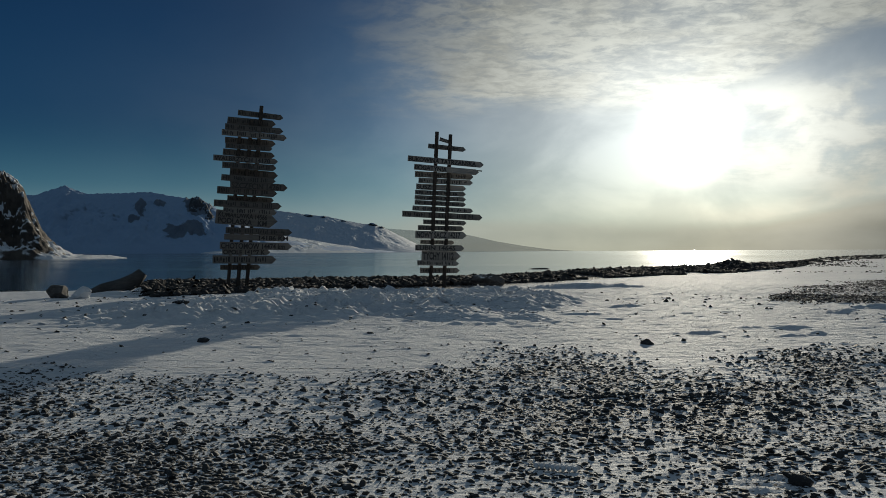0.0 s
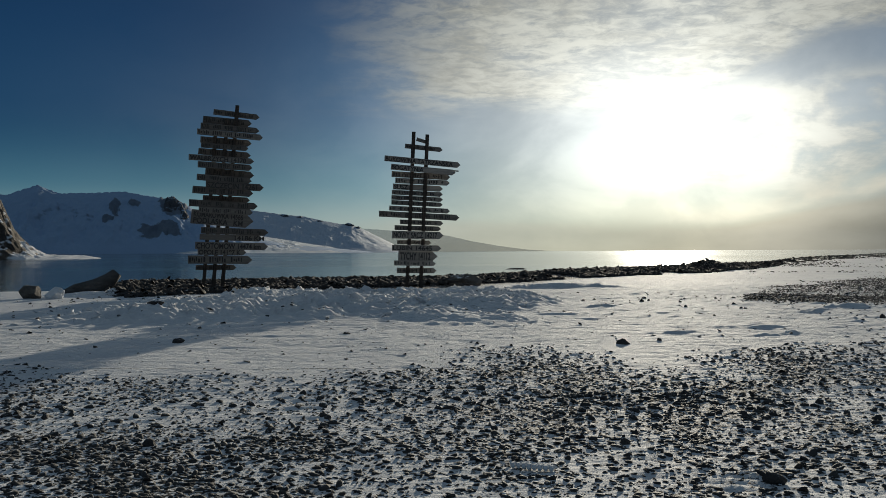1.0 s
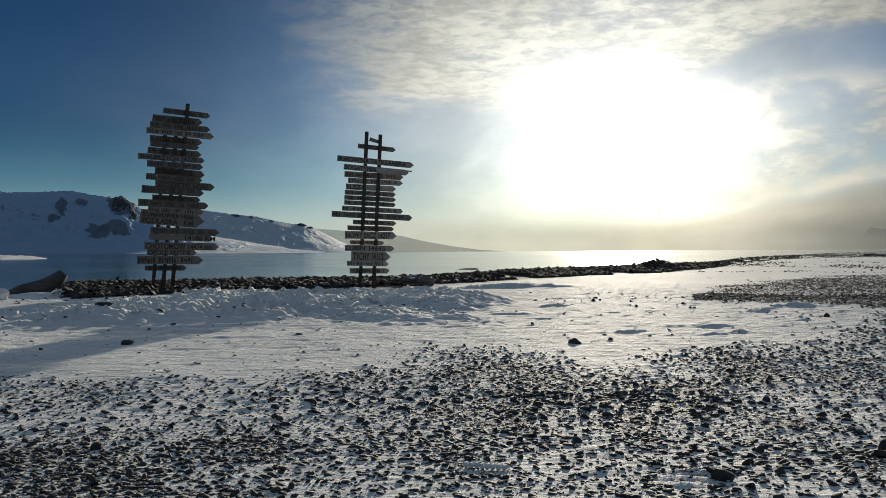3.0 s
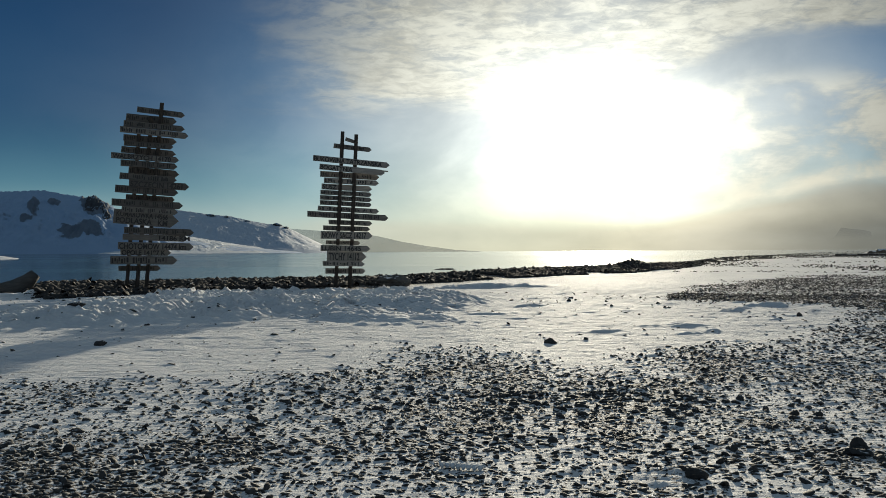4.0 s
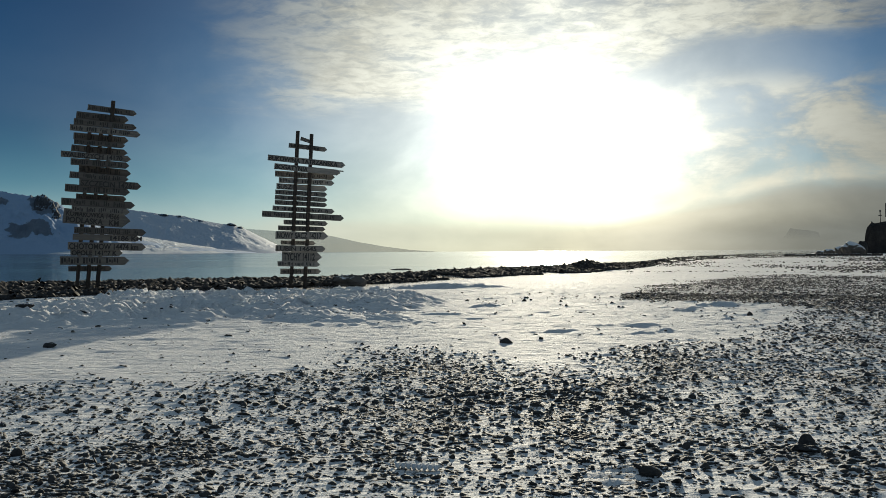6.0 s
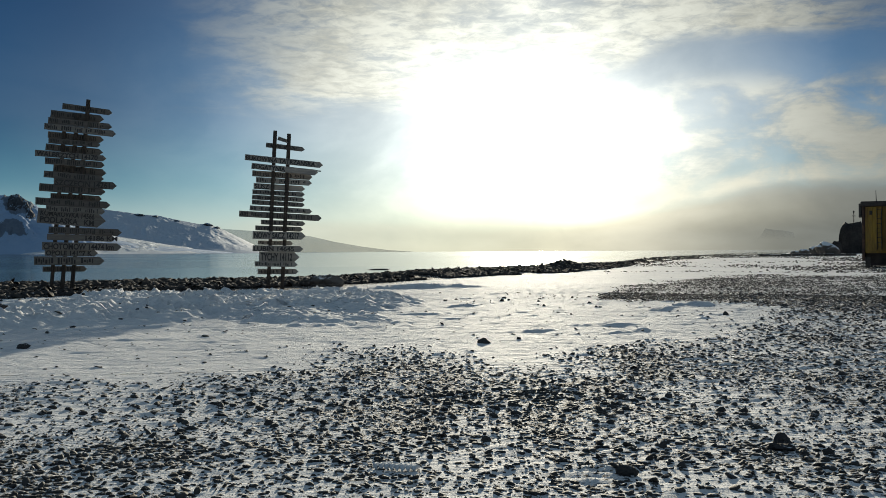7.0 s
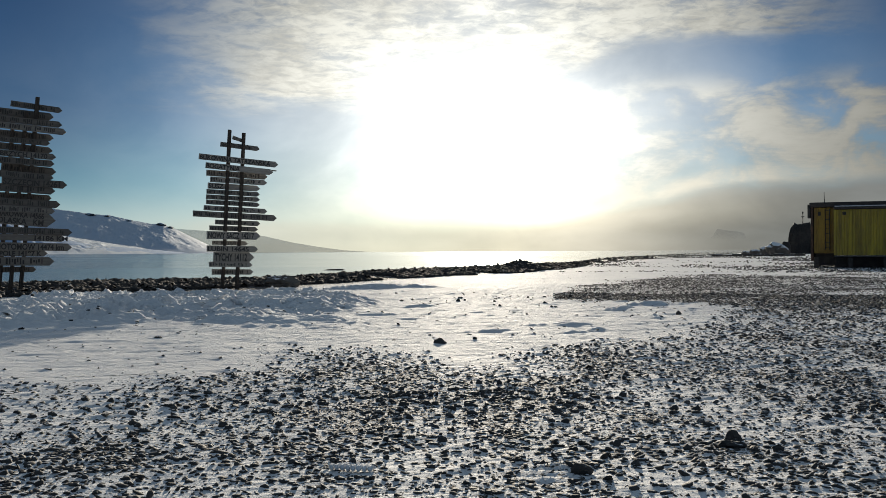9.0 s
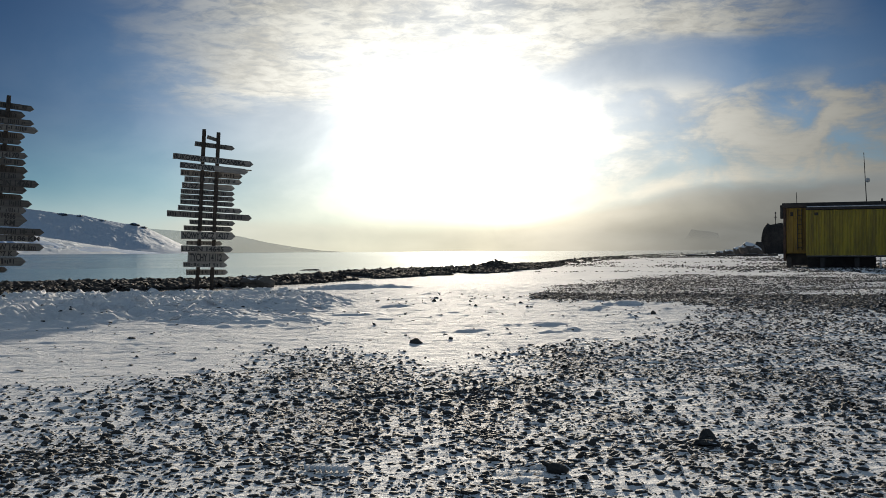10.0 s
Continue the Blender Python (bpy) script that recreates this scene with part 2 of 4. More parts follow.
PALE = material("pale_trim", (0.45, 0.46, 0.46), (0.62, 0.62, 0.6), 0.6, 4.0, 0.2)
DRIFTWOOD = material("driftwood", (0.045, 0.043, 0.042), (0.12, 0.112, 0.105), 0.85, 3.0, 0.7, 18.0, 0.02, snow=1.05, stretch=(0.5, 3, 3))
# MOUNTAIN, BUTTRESS: snow toned blue, far shade and haze put into the colour
MOUNTAIN = material("mountain_hazed_snow_and_rock", (0.05, 0.06, 0.075), (0.12, 0.135, 0.155), 0.9, 0.0045, 0.5, 0.05, 5.0, snow=0.2, white=(0.29, 0.43, 0.62), melt=0.4, bare="rock")
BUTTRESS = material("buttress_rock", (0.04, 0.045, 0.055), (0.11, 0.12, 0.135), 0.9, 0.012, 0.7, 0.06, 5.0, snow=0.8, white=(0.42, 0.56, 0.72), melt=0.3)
# distance haze put into the colour: greyed blue snow, paler on the tongue
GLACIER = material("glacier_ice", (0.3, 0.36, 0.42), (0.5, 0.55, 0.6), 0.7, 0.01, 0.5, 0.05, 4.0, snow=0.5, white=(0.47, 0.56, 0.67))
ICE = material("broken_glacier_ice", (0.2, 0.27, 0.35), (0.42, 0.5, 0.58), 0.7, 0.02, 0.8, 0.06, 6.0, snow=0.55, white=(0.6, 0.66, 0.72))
STACK = material("stack_rock", (0.012, 0.011, 0.011), (0.055, 0.048, 0.043), 0.9, 0.8, 0.9, 3.0, 0.2)
CLIFF = material("cliff_rock", (0.03, 0.026, 0.023), (0.13, 0.105, 0.085), 0.9, 0.05, 0.8, 0.3, 2.0, snow=0.64)


# ---- mesh helpers ----
def vnoise(x, y, seed=0):
    """Smooth value noise from 0 to 1 on numpy arrays."""
    xi, yi = np.floor(x).astype(np.int64), np.floor(y).astype(np.int64)
    fx, fy = x - xi, y - yi
    fx, fy = fx * fx * (3 - 2 * fx), fy * fy * (3 - 2 * fy)

    def at(i, j):
        h = (i * 374761393 + j * 668265263 + seed * 974634721) & 0xFFFFFFFF
        h = ((h ^ (h >> 13)) * 1274126177) & 0xFFFFFFFF
        h = ((h ^ (h >> 16)) * 2246822519) & 0xFFFFFFFF
        return ((h ^ (h >> 15)) & 0xFFFF) / 65535.0
    return (at(xi, yi) * (1 - fx) + at(xi + 1, yi) * fx) * (1 - fy) + (at(xi, yi + 1) * (1 - fx) + at(xi + 1, yi + 1) * fx) * fy


def fbm(x, y, octaves=4, seed=0, gain=0.5):
    total, amp, norm = 0.0, 1.0, 0.0
    for k in range(octaves):
        total = total + amp * vnoise(x * 2 ** k, y * 2 ** k, seed + 17 * k)
        norm += amp
        amp *= gain
    return total / norm


def smooth(v, a, b):
    t = np.clip((v - a) / (b - a), 0, 1)
    return t * t * (3 - 2 * t)


def mesh_of(name, verts, faces, mat, shade_smooth=False):
    """A mesh from arrays of corners and of triangles or quads."""
    me = bpy.data.meshes.new(name)
    verts, faces = np.asarray(verts, dtype=np.float32), np.asarray(faces, dtype=np.int32)
    k = faces.shape[1]
    me.vertices.add(len(verts))
    me.vertices.foreach_set("co", verts.ravel())
    me.loops.add(faces.size)
    me.loops.foreach_set("vertex_index", faces.ravel())
    me.polygons.add(len(faces))
    me.polygons.foreach_set("loop_start", np.arange(len(faces), dtype=np.int32) * k)
    if shade_smooth:
        me.polygons.foreach_set("use_smooth", np.ones(len(faces), dtype=bool))
    me.update(calc_edges=True)
    me.validate()
    me.materials.append(mat)
    return me


def sheet_faces(rows, cols):
    i = np.arange((rows - 1) * cols).reshape(rows - 1, cols)[:, :-1].ravel()
    return np.stack([i, i + 1, i + cols + 1, i + cols], 1)


def part(name, bm, mat, parent, label="", smooth_shade=False):
    """Links a bmesh as one mesh object under a thing or a part."""
    me = bpy.data.meshes.new(name)
    bm.to_mesh(me)
    bm.free()
    me.materials.append(mat)
    if smooth_shade:
        for f in me.polygons:
            f.use_smooth = True
    ob = new(name, me)
    ob.parent = parent
    return tagged(ob, label)


def empty(name, m, label, category, group="", kind=""):
    ob = new(name)
    ob.empty_display_size = 0.2
    ob.matrix_world = m
    return tagged(ob, label, category, group, kind)


def box(bm, lo, hi, bevel=0.0, m=None):
    """Adds a box between two corners to bm, its edges rounded."""
    lo, hi = Vector(lo), Vector(hi)
    made = bmesh.ops.create_cube(bm, size=1.0)["verts"]
    bmesh.ops.scale(bm, vec=hi - lo, verts=made)
    bmesh.ops.translate(bm, vec=(lo + hi) / 2, verts=made)
    if bevel:
        edges = list({e for v in made for e in v.link_edges})
        r = bmesh.ops.bevel(bm, geom=edges, offset=bevel, segments=1, affect="EDGES")
        made = list(set(r["verts"]) | {v for v in made if v.is_valid})
    if m is not None:
        bmesh.ops.transform(bm, matrix=m, verts=made)
    return bm


def tube(bm, points, radii, sides=8, wobble=0.0):
    """Adds a closed tube along points, with a radius at each."""
    rings = []
    for i, (p, r) in enumerate(zip(points, radii)):
        p = Vector(p)
        a, b = Vector(points[max(i - 1, 0)]), Vector(points[min(i + 1, len(points) - 1)])
        q = (b - a).to_track_quat("Z", "Y")
        ring = []
        for k in range(sides):
            t = 2 * math.pi * k / sides
            rr = r * (1 + wobble * (random.random() - 0.5))
            ring.append(bm.verts.new(p + q @ Vector((math.cos(t) * rr, math.sin(t) * rr, 0))))
        rings.append(ring)
    for a, b in zip(rings, rings[1:]):
        for k in range(sides):
            bm.faces.new((a[k], a[(k + 1) % sides], b[(k + 1) % sides], b[k]))
    bm.faces.new(rings[0][::-1])
    bm.faces.new(rings[-1])
    return bm


def rock_shape(seed, detail=2, rough=0.35, flat=0.8):
    """A lumpy, chipped stone about one metre across."""
    bm = bmesh.new()
    bmesh.ops.create_icosphere(bm, subdivisions=detail, radius=0.5)
    rnd = random.Random(seed)
    shift = Vector((rnd.random() * 90, rnd.random() * 90, rnd.random() * 90))
    planes = [(Vector((rnd.gauss(0, 1), rnd.gauss(0, 1), rnd.gauss(0, 0.8))).normalized(), rnd.uniform(0.3, 0.44)) for _ in range(9)]
    for v in bm.verts:
        n = v.co.normalized()
        v.co *= 1 + rough * (noise.noise(n * 1.6 + shift) + 0.4 * noise.noise(n * 5 + shift))
        for axis, far in planes:
            over = v.co.dot(axis) - far
            if over > 0:
                v.co -= axis * over * 0.9
        v.co.z *= flat
    return bm


def chip_shape(seed):
    """A small angular stone, open where it sits in the snow."""
    rnd = random.Random(seed)
    bm = bmesh.new()
    for ring, z, r in ((5, -0.3, 0.5), (3, 0.25, 0.27)):
        turn = rnd.uniform(0, 6.3)
        for k in range(ring):
            a = turn + 2 * math.pi * (k + rnd.uniform(-0.25, 0.25)) / ring
            q = r * rnd.uniform(0.75, 1.2)
            bm.verts.new((math.cos(a) * q + (0.12 if z > 0 else 0), math.sin(a) * q, z * rnd.uniform(0.6, 1.3) if z > 0 else z))
    bmesh.ops.convex_hull(bm, input=bm.verts)
    bmesh.ops.delete(bm, geom=[f for f in bm.faces if all(v.co.z < -0.25 for v in f.verts)], context="FACES_ONLY")
    bmesh.ops.triangulate(bm, faces=bm.faces)
    return bm


# ---- the lie of the land ----
CREST_AZ = [-90, -60, -25, -19, -17.6, -0.5, 2.6, 7.3, 12.3, 16.5, 20, 21.6, 25.3, 28.4, 31, 34, 45, 90]
CREST_D = [40, 32, 28, 28, 29.4, 29.7, 31.3, 36.3, 42.3, 47, 56, 70, 92, 120, 180, 300, 500, 900]
FIELD_AZ = [-60, -25, -13, -1, 7.3, 12.3, 17, 20, 23.8, 27, 31, 60]
FIELD_D = [10.6, 10.6, 10.6, 11.4, 11.8, 9.9, 10.2, 11.8, 13.6, 15.2, 22, 30]


def polar(x, y):
    return np.degrees(np.arctan2(x, y)), np.hypot(x, y)


def stone_density(x, y):
    """How thickly stones lie: the field about the camera, and the gravel spread further right."""
    az, d = polar(x, y)
    patch = fbm(x * 0.7 + y * 0.2, y * 0.55, 4, 5)
    edge = np.interp(az, FIELD_AZ, FIELD_D) + (patch - 0.5) * 5.0
    right = smooth(az, 17, 26)
    field = smooth(edge - d, -1.0, 2.5 + 3.2 * smooth(6 - az, 0, 8)) * (0.55 + 0.45 * smooth(patch, 0.32, 0.56)) * (0.5 + 0.5 * smooth(fbm(x * 2.3, y * 1.5, 3, 71), 0.34, 0.6))
    bare = smooth(fbm(x * 0.9 + y * 0.4 + 7, y * 1.0 - x * 0.3, 4, 23), 0.36, 0.6)
    field = field * (1 - right * 0.36 * (1 - bare))
    inner = np.interp(az, [18, 20, 23, 27, 32, 50], [21.0, 21.0, 20.6, 20.0, 18, 15])
    outer = np.interp(az, [18, 20.6, 25.3, 31.7, 36, 50], [20.5, 29, 37, 40, 40, 40])
    wob = (fbm(x * 0.5, y * 0.5, 4, 9, 0.6) - 0.5) * 7
    spread = smooth(d - inner + wob, 0, 2) * smooth(outer - d + wob, 0, 3) * smooth(az, 18, 20) * (0.45 + 0.55 * smooth(fbm(x * 0.35, y * 0.5, 3, 31), 0.28, 0.55))
    return np.maximum(field, spread * 0.95), spread


def lie(x, y):
    """The ground's height without its fine relief."""
    az, d = polar(x, y)
    crest = np.interp(az, CREST_AZ, CREST_D)
    s = crest - d
    front = smooth(np.cos(np.radians(az)), -0.1, 0.2)
    z = np.interp(d, [0, 8, 26, 50, 110, 200, 400], [0, 0, 0.2, 0.34, 0.72, 0.95, 1.2])
    berm = np.interp(az, [-60, -20, -17, 30, 34], [0.0, 0.0, 0.17, 0.17, 0.0])
    z = z + berm * np.exp(-((s - 1.0) / 2.2) ** 2)
    z = z + 0.24 * np.exp(-(((az - 17.0) / 1.0) ** 2 + ((d - 46) / 1.6) ** 2))
    z = z - front * np.minimum(4.0, 0.28 * np.maximum(0, -s) ** 1.1)
    return z


# long low drifts: bearing, distance, length, width, height, slant in degrees
DRIFTS = [(8.6, 26.6, 2.6, 0.5, 0.26, 16), (3.8, 20.0, 0.7, 0.4, 0.16, 0), (-1.2, 20.8, 1.0, 0.4, 0.14, 5), (10.8, 19.2, 0.5, 0.3, 0.1, 0), (8.6, 17.3, 0.9, 0.25, 0.07, 5),
          (4.4, 16.3, 0.8, 0.3, 0.09, 4), (2.0, 15.2, 1.0, 0.3, 0.08, 3), (4.6, 14.6, 0.6, 0.25, 0.07, 0), (22.4, 18.4, 0.9, 0.3, 0.13, 20), (24.6, 19.8, 0.8, 0.35, 0.15, 20),
          (19.0, 15.0, 0.9, 0.3, 0.1, 25), (20.5, 14.2, 0.7, 0.3, 0.1, 25), (14.5, 14.0, 0.8, 0.25, 0.07, 10), (-19, 24.5, 1.4, 0.7, 0.2, 10), (-17.6, 24.6, 0.5, 0.4, 0.22, 0), (18.4, 5.42, 0.34, 0.07, 0.05, 0), (18.2, 5.24, 0.3, 0.06, 0.045, 0), (18.3, 5.1, 0.26, 0.06, 0.04, 0)]


def relief(x, y):
    """Wind ripples, the broken heap of snow before the posts, and single drifts."""
    az, d = polar(x, y)
    crest = np.interp(az, CREST_AZ, CREST_D)
    r = (fbm(x * 0.3, y * 0.45, 3, 2) - 0.5) * 0.07 * smooth(d, 3, 12)
    streak = fbm(x * 1.1 + y * 0.3, y * 4.2 - x * 0.5, 4, 3)
    r = r + (np.abs(streak - 0.5) * -2 + 0.5) * 0.016 + (fbm(x * 3.2 + y, y * 5.5, 4, 4, 0.6) - 0.5) * (0.012 + 0.028 * smooth(d, 9, 13)) + (fbm(x * 8 + y * 4, y * 12, 3, 19) - 0.5) * 0.009 * smooth(13 - d, 0, 4)
    heap = smooth(az, -24, -15) * smooth(6.8 + 1.2 * np.sin(d), az - 1.5, az + 1.5) * smooth(d, 15.2, 17.0) * smooth(np.interp(az, [-24, -14.5, -11], [20.0, 21.0, 24.8]) - d, 0, 2.0)
    heap = heap * smooth(fbm(x * 0.35, y * 0.35, 2, 8), 0.2, 0.45)
    lumps = 1 - np.abs(fbm(x * 1.5, y * 1.9, 4, 6, 0.6) - 0.5) * 3.2
    r = r + heap * (0.03 + 0.36 * (np.clip(lumps, -0.3, 1) - 0.45) + 0.26 * (fbm(x * 3.5, y * 4.5, 4, 7, 0.6) - 0.5))
    for a, dd, length, wide, high, slant in DRIFTS:
        length, wide, high = length * 0.6, wide * 0.7, high * 0.27
        px, py = math.sin(radians(a)) * dd, math.cos(radians(a)) * dd
        c, s = math.cos(radians(slant)), math.sin(radians(slant))
        u, v = (x - px) * c + (y - py) * s, (y - py) * c - (x - px) * s
        v = v + 0.15 * np.sin(u * 3.0 + a)
        steep = np.where(v < 0, v / (wide * 0.4), v / wide)
        r = r + high * np.exp(-(u / length) ** 4 - steep ** 2) * (0.1 + 1.9 * smooth(fbm(u * 5, v * 9 + a, 4, 12, 0.6), 0.36, 0.62))
    return r * smooth(crest - d, -2, 2)


def ground_height(x, y):
    return lie(x, y) + relief(x, y)


def axis(lo, hi, step, far_lo, far_hi, grow=1.07):
    mid = list(np.arange(lo, hi, step))
    k, v = step, hi
    while v < far_hi:
        mid.append(v)
        k *= grow
        v += k
    k, v, down = step, lo - step, []
    while v > far_lo:
        down.append(v)
        k *= grow
        v -= k
    return np.array(down[::-1] + mid)


# ---- stones: where they lie ----
rng = np.random.default_rng(7)


def scatter(count, az0, az1, d0, d1, lo, hi, power=2.2):
    """Random spots, even over the ground, and sizes, small ones many."""
    az = rng.uniform(az0, az1, count)
    d = np.sqrt(rng.uniform(d0 * d0, d1 * d1, count))
    size = lo + (hi - lo) * rng.random(count) ** power
    return np.sin(np.radians(az)) * d, np.cos(np.radians(az)) * d, size


fx, fy, fs = scatter(430000, -32, 45, 3.6, 24, 0.025, 0.09, 3.2)
dens, _ = stone_density(fx, fy)
far = np.hypot(fx, fy)
fs = fs * np.interp(far, [4.5, 6, 9, 14, 20], [0.6, 0.72, 0.88, 1.0, 1.2])
dens = dens * np.interp(far, [5, 8, 14, 20], [0.9, 1.0, 0.95, 0.8]) * np.interp(np.degrees(np.arctan2(fx, fy)), [18, 26], [1.0, 0.8])
keep = rng.random(len(fx)) < dens * 0.92 + 0.003
fx, fy, fs = fx[keep], fy[keep], fs[keep]
nx, ny, ns = scatter(44000, -31, 44, 3.8, 9.5, 0.018, 0.055, 2.6)
dens, _ = stone_density(nx, ny)
keep = rng.random(len(nx)) < dens * (0.5 + 0.5 * smooth(14 - np.degrees(np.arctan2(nx, ny)), 0, 14)) * smooth(9.0 - np.hypot(nx, ny), 0, 3.5)
fx, fy, fs = np.concatenate([fx, nx[keep]]), np.concatenate([fy, ny[keep]]), np.concatenate([fs, ns[keep]])
# the snow stays clear about the boot print and the drift behind the brown stone
clear = np.ones(len(fx), bool)
for a, d, r in ((6.47, 5.42, 0.17), (18.4, 5.28, 0.18), (20.4, 5.34, 0.12)):
    clear &= np.hypot(fx - math.sin(radians(a)) * d, fy - math.cos(radians(a)) * d) > r
fx, fy, fs = fx[clear], fy[clear], fs[clear]
gx, gy, gs = scatter(74000, 17, 46, 15, 44, 0.024, 0.08, 2.8)
_, sp = stone_density(gx, gy)
keep = rng.random(len(gx)) < sp * 0.85 + 0.002
gx, gy, gs = gx[keep], gy[keep], gs[keep]

# ---- ground ----
xs = axis(-7.0, 12.0, 0.05, -3500, 3500, 1.09)
ys = axis(3.8, 10.0, 0.034, -400, 10.0, 1.09)
ys = np.concatenate([ys[ys < 10.0], axis(10.0, 26.0, 0.05, 9.9, 4200, 1.09)])
GX, GY = np.meshgrid(xs, ys)
GZ = ground_height(GX, GY)
# wind tails of snow behind the stones
TAILS = np.zeros_like(GZ)
for x, y, size in zip(fx, fy, fs):
    if size < 0.034 or not (-6.8 < x < 11.8 and 3.9 < y < 20):
        continue
    reach = size * 4.5
    i0, i1 = np.searchsorted(xs, [x - reach, x + size])
    j0, j1 = np.searchsorted(ys, [y - size * 1.1, y + size * 1.1])
    dx, dy = x - xs[i0:i1][None, :], (ys[j0:j1] - y)[:, None]
    tail = np.where(dx > 0, np.exp(-(dx / (reach * 0.5)) ** 2), np.exp(-(dx / (size * 0.4)) ** 2)) * np.exp(-(dy / (size * 0.5)) ** 2)
    TAILS[j0:j1, i0:i1] = np.maximum(TAILS[j0:j1, i0:i1], tail * size * 0.2)
GZ = GZ + TAILS
me = mesh_of("ground", np.stack([GX.ravel(), GY.ravel(), GZ.ravel()], 1), sheet_faces(len(ys), len(xs)), SNOW, True)
grit = me.attributes.new("grit", "FLOAT", "POINT")
GD, _ = stone_density(GX.ravel(), GY.ravel())
ga, gd = polar(GX.ravel(), GY.ravel())
GD = np.maximum(GD, smooth(6.0 - np.abs(np.interp(ga, CREST_AZ, CREST_D) - 1 - gd), 0, 4) * smooth(ga, -19, -17) * 1.6)
grit.data.foreach_set("value", GD.astype(np.float32))
ground = tagged(new("ground", me), "wind-packed snow with dark gravel showing through on the shore", "ground", kind="structure")

water = bmesh.new()
bmesh.ops.create_circle(water, cap_ends=True, segments=96, radius=4800)
bmesh.ops.translate(water, vec=(0, 0, -1.35), verts=water.verts)
sea = new("water", bpy.data.meshes.new("water"))
water.to_mesh(sea.data)
water.free()
sea.data.materials.append(SEA)
tagged(sea, "calm grey-blue bay water glittering under the low sun", "sea", kind="structure")


# ---- stones ----
def stone_cloud(name, x, y, size, mat, detail, label, sink=0.11, soft=False):
    """Many stones in one mesh."""
    shapes = []
    for k in range(10):
        bm = rock_shape(100 + k, detail, 0.5, 0.75) if detail else chip_shape(100 + k)
        bm.verts.ensure_lookup_table()
        shapes.append((np.array([v.co[:] for v in bm.verts]), np.array([[v.index for v in f.verts] for f in bm.faces])))
        bm.free()
    z = ground_height(x, y) + size * sink
    turn = rng.uniform(0, 2 * np.pi, len(x))
    tip = rng.normal(0, 0.35, len(x))
    sx, sy, sz = size * rng.uniform(1.0, 1.9, len(x)), size * rng.uniform(0.75, 1.2, len(x)), size * rng.uniform(0.32, 0.78, len(x))
    pick = rng.integers(0, len(shapes), len(x))
    verts, faces, base = [], [], 0
    for k, (v, f) in enumerate(shapes):
        q = np.where(pick == k)[0]
        if not len(q):
            continue
        p = v[None] * np.stack([sx[q], sy[q], sz[q]], 1)[:, None]
        ct, st = np.cos(tip[q])[:, None], np.sin(tip[q])[:, None]
        px, pz = p[..., 0] * ct - p[..., 2] * st, p[..., 0] * st + p[..., 2] * ct
        c, s = np.cos(turn[q])[:, None], np.sin(turn[q])[:, None]
        out = np.stack([px * c - p[..., 1] * s + x[q][:, None], px * s + p[..., 1] * c + y[q][:, None], pz + z[q][:, None]], -1)
        verts.append(out.reshape(-1, 3))
        faces.append((f[None] + (np.arange(len(q)) * len(v))[:, None, None] + base).reshape(-1, 3))
        base += len(q) * len(v)
    ob = new(name, mesh_of(name, np.concatenate(verts), np.concatenate(faces), mat, soft))
    return tagged(ob, label, name.replace("_", " "), kind="stuff")


fd = np.hypot(fx, fy)
fa = np.degrees(np.arctan2(fx, fy))
# the larger stones close by are single pieces of the ground, the rest one spread
score = np.where((fd < 8.5) & (fa > -26) & (fa < 39), fs, 0)
single = np.argsort(-score)[:290]
rest = np.ones(len(fx), bool)
rest[single] = False
near = rest & (fd < 6.5) & (fs > 0.038)
stone_cloud("gravel", fx[near], fy[near], fs[near], STONE, 2, "dark angular beach gravel half buried in snow")
tx, ty, ts = scatter(42000, -30, 44, 4.2, 12.5, 0.012, 0.032, 1.5)
td, _ = stone_density(tx, ty)
keep = rng.random(len(tx)) < td * 0.9
stone_cloud("gravel", tx[keep], ty[keep], ts[keep], STONE, 0, "fine dark grit and pebbles in the snow")
ox, oy, os_ = scatter(20000, -180, 180, 0.4, 7.5, 0.022, 0.07, 2.8)
od, _ = stone_density(ox, oy)
oa, odist = polar(ox, oy)
keep = (rng.random(len(ox)) < od * 0.75) & ((odist < 3.6) | (oa < -32) | (oa > 45))
stone_cloud("gravel", ox[keep], oy[keep], os_[keep], STONE, 0, "dark gravel half buried in snow")
stone_cloud("gravel", fx[rest & ~near], fy[rest & ~near], fs[rest & ~near], STONE, 0, "dark gravel scattered over wind-packed snow")
stone_cloud("gravel", gx, gy, gs, STONE, 0, "dark gravel spread lying bare on the snow")
hx_, hy_, hs_ = scatter(40000, 19, 42, 42, 115, 0.06, 0.17, 2.6)
thick = fbm(hx_ * 0.12, hy_ * 0.07, 3, 55)
keep = rng.random(len(hx_)) < smooth(thick, 0.38, 0.6) * 0.9
stone_cloud("gravel", hx_[keep], hy_[keep], hs_[keep], STONE, 0, "dark gravel in thin strips on the snowy foreland")
# the stony crest of the beach
n = 52000
ba = np.concatenate([rng.uniform(-19, 12, n // 2), rng.uniform(8, 30, n // 2)])
bd = np.interp(ba, CREST_AZ, CREST_D)
wide = np.interp(ba, [-19, -15, -8, 0, 8, 20, 30], [8.0, 7.0, 5.4, 4.6, 6.0, 9, 14])
off = rng.random(n) ** 0.8 * wide
bx, by = np.sin(np.radians(ba)) * (bd + 1.6 - off), np.cos(np.radians(ba)) * (bd + 1.6 - off)
bs = (0.055 + 0.2 * rng.random(n) ** 3.5) * np.interp(ba, [-19, 10, 18, 25, 30], [0.95, 0.95, 0.95, 0.75, 0.7])
